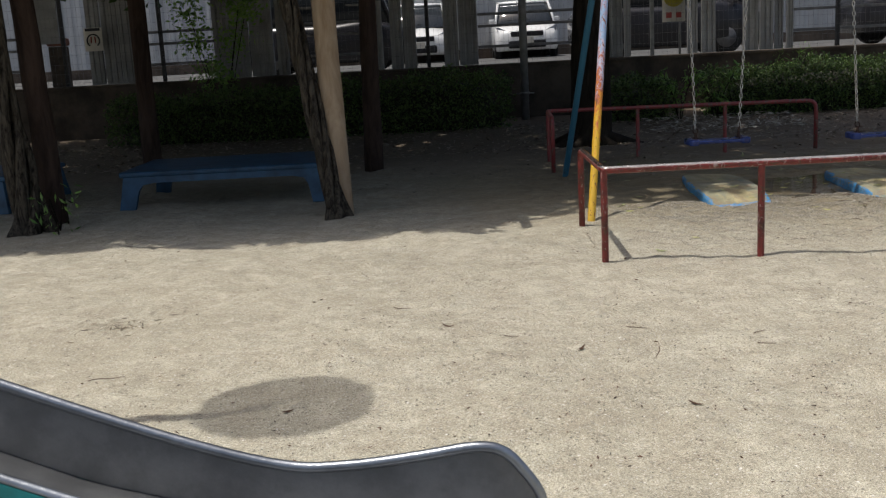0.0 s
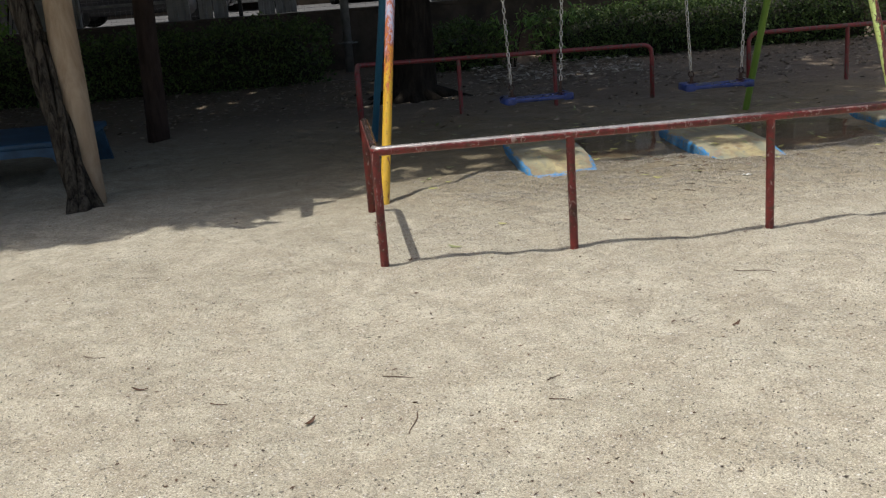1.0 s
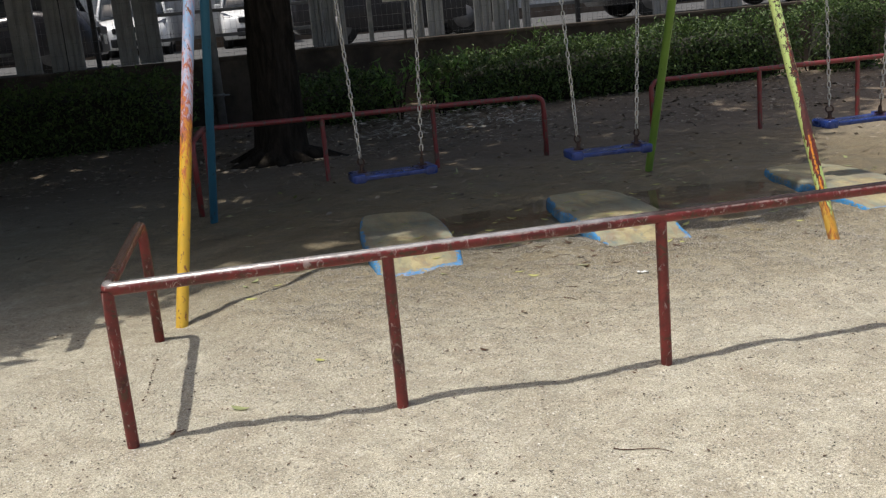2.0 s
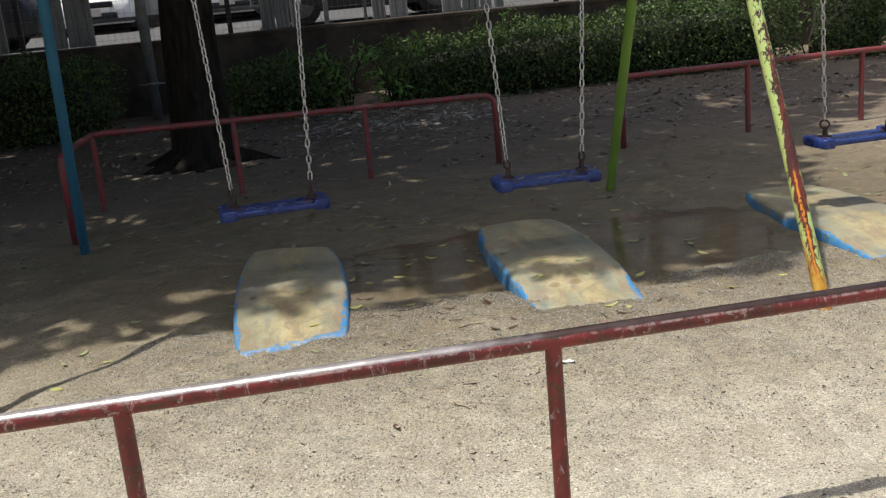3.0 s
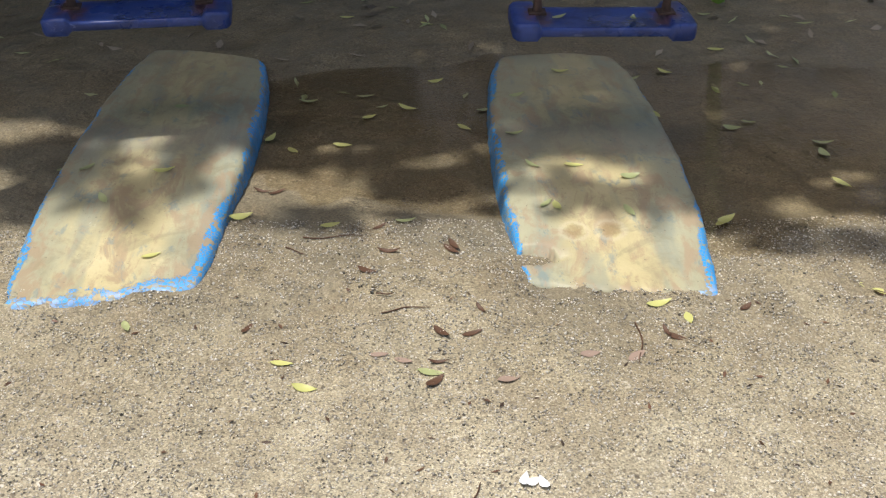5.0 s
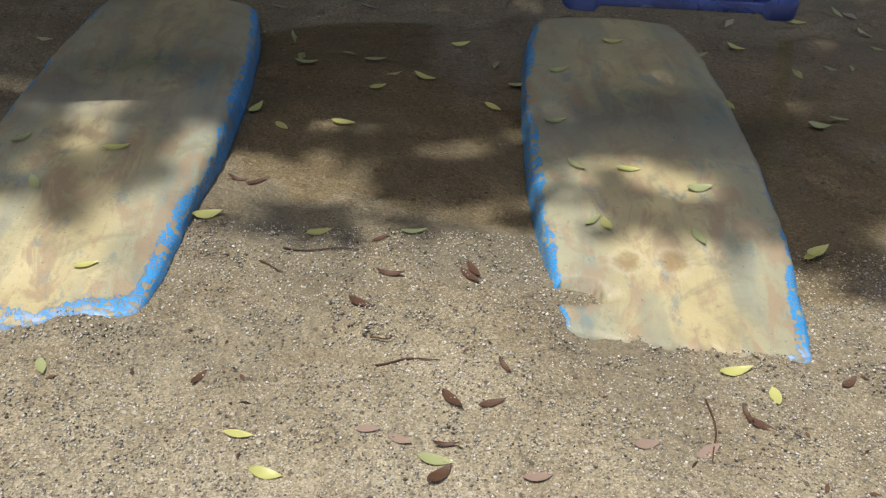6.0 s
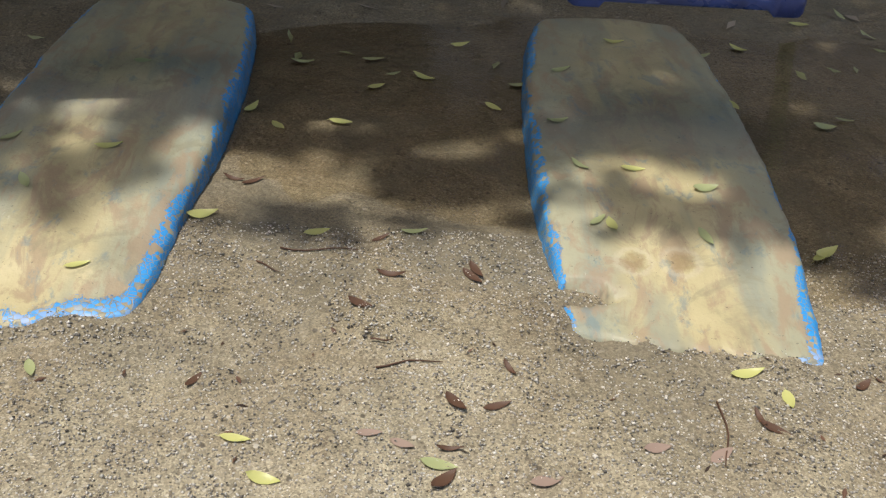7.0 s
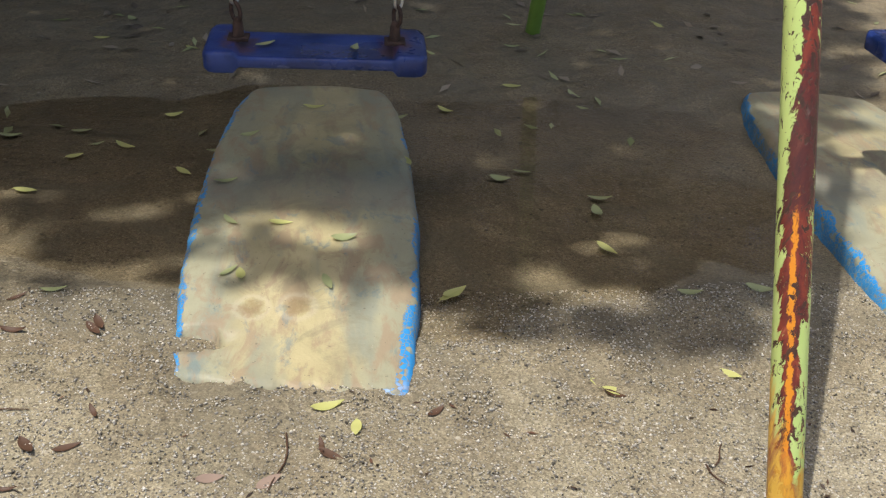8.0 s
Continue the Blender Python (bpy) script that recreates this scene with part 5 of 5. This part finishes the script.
NEAR_LEAVES = [(1.776, 1.534, -9), (1.829, 1.459, -11), (2.104, 1.485, -12), (2.665, 1.715, 10), (2.718, 1.643, -93), (2.065, 2.134, 11), (1.86, 2.127, 29), (1.617, 2.163, 19), (1.406, 1.682, -67), (1.651, 2.688, 58), (1.88, 2.632, -6), (1.754, 2.967, 11), (1.962, 2.836, 30), (2.198, 3.125, 6), (1.949, 3.003, -3), (2.09, 2.9, -27), (2.271, 2.744, -35), (2.348, 2.875, 16), (1.728, 2.598, -55), (2.954, 2.127, 29), (3.213, 2.746, -5), (3.037, 3.18, -32)]
for i, (x, y, a) in enumerate(NEAR_LEAVES):
    m, lab = (LEAF_Y, "yellow narrow fallen leaf on the sand") if i % 3 != 2 else (LEAF_G, "pale green narrow fallen leaf on the sand")
    drop_leaf(x, y, a, 0.052 + 0.018 * ((i * 5) % 4) / 4, m, lab, i)
EAST_LEAVES = [(3.221, 1.792, -43), (3.678, 2.118, -10), (3.248, 1.76, -18), (3.506, 2.104, -10), (3.491, 1.795, -37), (3.403, 2.583, 0), (3.36, 2.322, -49), (3.144, 2.704, -10), (2.94, 2.114, 37), (3.379, 2.507, -87), (3.28, 3.365, 2), (3.482, 3.307, -57), (1.868, 3.752, 3), (1.936, 3.994, -54), (2.189, 3.687, -42), (3.341, 3.755, 3), (3.971, 3.994, -56)]
WEST_LEAVES = [(0.43, 2.12, 61), (0.54, 1.98, -19), (0.62, 2.46, -20), (0.89, 2.31, 36), (0.36, 0.15, -23), (0.41, 1.65, -29), (0.38, 1.97, -64), (0.68, 0.61, -46), (1.07, 2.48, 48)]
for i, (x, y, a) in enumerate(EAST_LEAVES + WEST_LEAVES):
    m, lab = (LEAF_G, "pale green fallen leaf on damp sand") if i % 2 else (LEAF_Y, "yellow fallen leaf on damp sand")
    drop_leaf(x, y, a, 0.055 + 0.02 * ((i * 3) % 4) / 4, m, lab, i)
deps = bpy.context.evaluated_depsgraph_get()
MAT_LEAVES = [(1.418, 1.95, 22), (1.252, 2.187, -58), (1.168, 2.368, 57), (1.389, 2.339, 5), (1.37, 2.765, -16), (2.435, 2.334, -50), (2.553, 2.321, 4), (2.703, 2.253, 13), (2.448, 2.127, 43), (2.475, 2.108, -80), (2.665, 2.076, -71), (2.407, 2.538, 24), (2.881, 2.679, -73), (2.449, 2.826, 16), (2.879, 3.007, 25), (2.623, 3.027, 6)]
for i, (x, y, a) in enumerate(MAT_LEAVES):
    hit, place, *_ = scene.ray_cast(deps, (x, y, 0.2), (0, 0, -1))
    drop_leaf(x, y, a, 0.050 + 0.016 * ((i * 5) % 4) / 4, LEAF_G if i % 3 else LEAF_Y, "small curled leaf lying on a rubber mat", i, (place.z if hit else 0.06))
for i, (x, y, a) in enumerate([(2.52, 2.54, 35), (2.73, 2.52, 75)]):
    drop_leaf(x, y, a, 0.055, LEAF_G, "pale leaf lying on a blue swing seat", i, 0.428)
BROWN = [(0.149, 0.069, 20), (0.125, 0.048, 70), (1.962, 1.858, -26), (1.995, 2.107, 35), (2.02, 1.983, -13), (2.188, 1.997, -65), (1.685, 1.674, 63), (2.234, 1.705, -63), (2.135, 1.615, -55), (2.206, 1.613, 15), (2.122, 1.516, 1), (2.112, 1.453, 47), (2.671, 1.569, -35), (2.655, 1.595, -82), (2.872, 1.693, 37), (1.7, 2.333, 40), (1.656, 2.341, -14),
         (3.24, 1.75, -33), (1.34, 0.48, -67), (-0.34, -1.72, 56), (-0.01, -2.46, -34), (-1.52, -2.37, 47), (1.23, -1.27, 39), (1.62, 0.88, -81), (2.18, 1.98, -53), (-0.93, -1.32, -9)]
for i, (x, y, a) in enumerate(BROWN):
    drop_leaf(x, y, a, (0.042 + 0.022 * ((i * 5) % 7) / 7) if i < 18 else 0.06, LEAF_B, "dry brown curled leaf on the sand", i)
FADED = [(1.991, 1.545, 2), (2.462, 1.524, 14), (2.274, 1.454, 15), (2.046, 1.525, -25), (2.564, 1.507, 33)]
for i, (x, y, a) in enumerate(FADED):
    drop_leaf(x, y, a, 0.045 + 0.006 * (i % 3), LEAF_P, "faded pinkish dry leaf pressed into the sand", i)
TRAIL = [(0.001, 0.981), (-0.0, 0.787), (-0.003, 0.612), (-0.005, 0.35)]
TWIGS = [(1.871, 2.058, -7, 0.16), (2.056, 1.716, 8, 0.12), (2.582, 1.558, -98, 0.16), (1.774, 1.998, -30, 0.06), (2.006, 1.758, 5, 0.04), (3.36, 1.50, -75, 0.06), (3.39, 1.56, 58, 0.07), (1.58, -0.63, -30, 0.18), (1.85, 0.91, -44, 0.07),
         (-0.02, -1.79, -102, 0.14), (-2.40, -1.84, 19, 0.16), (-1.18, -0.89, -25, 0.10), (-0.64, -1.52, -30, 0.07), (0.45, -1.77, -40, 0.08), (-0.04, -1.41, -20, 0.11), (0.47, -1.58, 28, 0.06), (1.20, 1.27, 73, 0.07), (2.17, 1.11, 63, 0.06), (1.92, 1.09, -9, 0.06)]
for i, (x, y, a, L) in enumerate(TWIGS):
    ca, sa = math.cos(radians(a)), math.sin(radians(a))
    pts = []
    for t in np.linspace(-0.5, 0.5, 7):
        o = 0.05 * L * math.sin(t * 5 + i)
        px, py = x + ca * t * L - sa * o, y + sa * t * L + ca * o
        pts.append((px, py, ground_z(px, py) + 0.004))
    tagged(part("twig", tube(pts, 0.0022, LEAFB, "twig", 5, [0.0019, 0.0019, 0.0018, 0.0017, 0.0015, 0.0013, 0.0008]), None), "thin dry brown twig on the sand", "twig", "fallen twigs")
# broken dark line on the sand, built from small dark flakes
crumbs = [Vector((*a, 0)).lerp(Vector((*b, 0)), t) for a, b in zip(TRAIL, TRAIL[1:]) for t in np.linspace(0, 1, 9)[:-1]]
trail = [(p.x + RNG.normal(0, 0.004), p.y + RNG.normal(0, 0.004), ground_z(p.x, p.y) + 0.003) for p in crumbs]
tagged(part("dark_dots", leaves("dark_dots", trail, 0.016, 0.007, LEAFB, 0.8, 0.2), None), "thin broken dark line on the sand by a barrier post", "soil crumbs", kind="stuff")
scrap = [leaf_mesh(PAPER, "white_scrap", 1.5)]
for i, (x, y, a) in enumerate([(2.28, 1.125, 20), (2.30, 1.12, 110), (2.265, 1.13, 70)]):
    ob = new("white_scrap", scrap[0])
    ob.matrix_basis = pose(x, y, ground_z(x, y) + 0.002, 0, 0, a) @ Matrix.Diagonal((0.034, 0.05, 0.025, 1))
    tagged(ob, "torn white scrap lying on the sand", "scrap", "white scraps")


def strewn(name, n, x0, x1, y0, y1, length, width, material, label, lift=0.006, keep=None):
    """Loose small leaves lying flat, too many to count."""
    x, y = RNG.uniform(x0, x1, n), RNG.uniform(y0, y1, n)
    if keep is not None:
        m = keep(x, y)
        x, y = x[m], y[m]
    c = [(a, b, ground_z(a, b) + lift) for a, b in zip(x, y)]
    ob = part(name, leaves(name, c, length, width, material, 0.88, 0.15), None)
    return tagged(ob, label, "leaf litter", kind="stuff")


strewn("leaf_litter", 5200, -7.5, 9.0, 6.4, 9.2, 0.07, 0.03, LITTER, "dry brown leaf litter along the hedge")
strewn("leaf_litter", 480, 1.6, 3.7, 7.2, 8.5, 0.10, 0.026, PALE, "heap of pale dry leaves at the foot of the hedge", 0.05)
strewn("leaf_litter", 700, -2.5, 7.0, 3.3, 6.8, 0.07, 0.024, LITTER, "scattered dry leaves in the shade behind the swings")
strewn("leaf_litter", 130, 0.2, 5.0, 2.9, 5.0, 0.065, 0.02, LEAFG, "scattered pale narrow leaves under the swings", keep=lambda x, y: (np.abs(x - 1.36) > 0.32) & (np.abs(x - 2.66) > 0.32) & (np.abs(x - 4.3) > 0.32))
strewn("leaf_litter", 2300, -4.5, 4.5, -3.8, 1.8, 0.020, 0.007, LEAFB, "tiny dark bits of twig and leaf on the sand", 0.003)


spot = RNG.normal(0, 1, (70, 2)) * (0.16, 0.10) + (-2.65, -0.95)
tagged(part("leaf_litter", leaves("leaf_litter", [(a, b, ground_z(a, b) + 0.006) for a, b in spot], 0.07, 0.006, LITTER, 0.85, 0.1), None), "small patch of dry needles on the sand", "leaf litter", kind="stuff")


def grit(n, x0, x1, y0, y1, lo, hi):
    """Loose coarse grains: small uneven octahedra."""
    x, y = RNG.uniform(x0, x1, n), RNG.uniform(y0, y1, n)
    fade = np.clip(np.minimum(np.minimum((x - x0) / 0.8, (x1 - x) / 0.8), (y - y0) / 1.1), 0, 1)
    m = RNG.random(n) < fade ** 1.3
    x, y = x[m], y[m]
    n = len(x)
    base = np.array([(1, 0, 0), (0, 1, 0), (-1, 0, 0), (0, -1, 0), (0, 0, 1), (0, 0, -1)], float)
    tri = np.array([(0, 1, 4), (1, 2, 4), (2, 3, 4), (3, 0, 4), (1, 0, 5), (2, 1, 5), (3, 2, 5), (0, 3, 5)])
    s = RNG.uniform(lo, hi, (n, 1, 1)) * RNG.uniform(0.6, 1.3, (n, 6, 1))
    z = np.array([ground_z(a, b) for a, b in zip(x, y)])
    a = RNG.uniform(0, 6.28, n)
    rot = np.stack([np.stack([np.cos(a), -np.sin(a), 0 * a], 1), np.stack([np.sin(a), np.cos(a), 0 * a], 1), np.stack([0 * a, 0 * a, 0 * a + 0.8], 1)], 1)
    v = np.einsum("nij,nkj->nki", rot, base[None] * s) + np.stack([x, y, z + 0.0008], 1)[:, None]
    me = bpy.data.meshes.new("grit")
    me.vertices.add(6 * n)
    me.vertices.foreach_set("co", v.reshape(-1))
    me.loops.add(24 * n)
    me.loops.foreach_set("vertex_index", (tri[None] + 6 * np.arange(n)[:, None, None]).reshape(-1).astype(np.int32))
    me.polygons.add(8 * n)
    me.polygons.foreach_set("loop_start", (np.arange(8 * n) * 3).astype(np.int32))
    me.materials.append(GRIT)
    me.update(calc_edges=True)
    me.validate()
    return tagged(part("grit", me, None), "loose coarse sand grains", "grit", kind="stuff")


grit(150000, 0.0, 4.5, 0.1, 2.15, 0.0012, 0.0028)
grit(16000, 0.0, 4.5, 0.1, 2.15, 0.0026, 0.0045)
grit(60000, -2.2, 4.2, -3.4, 0.7, 0.0016, 0.0036)
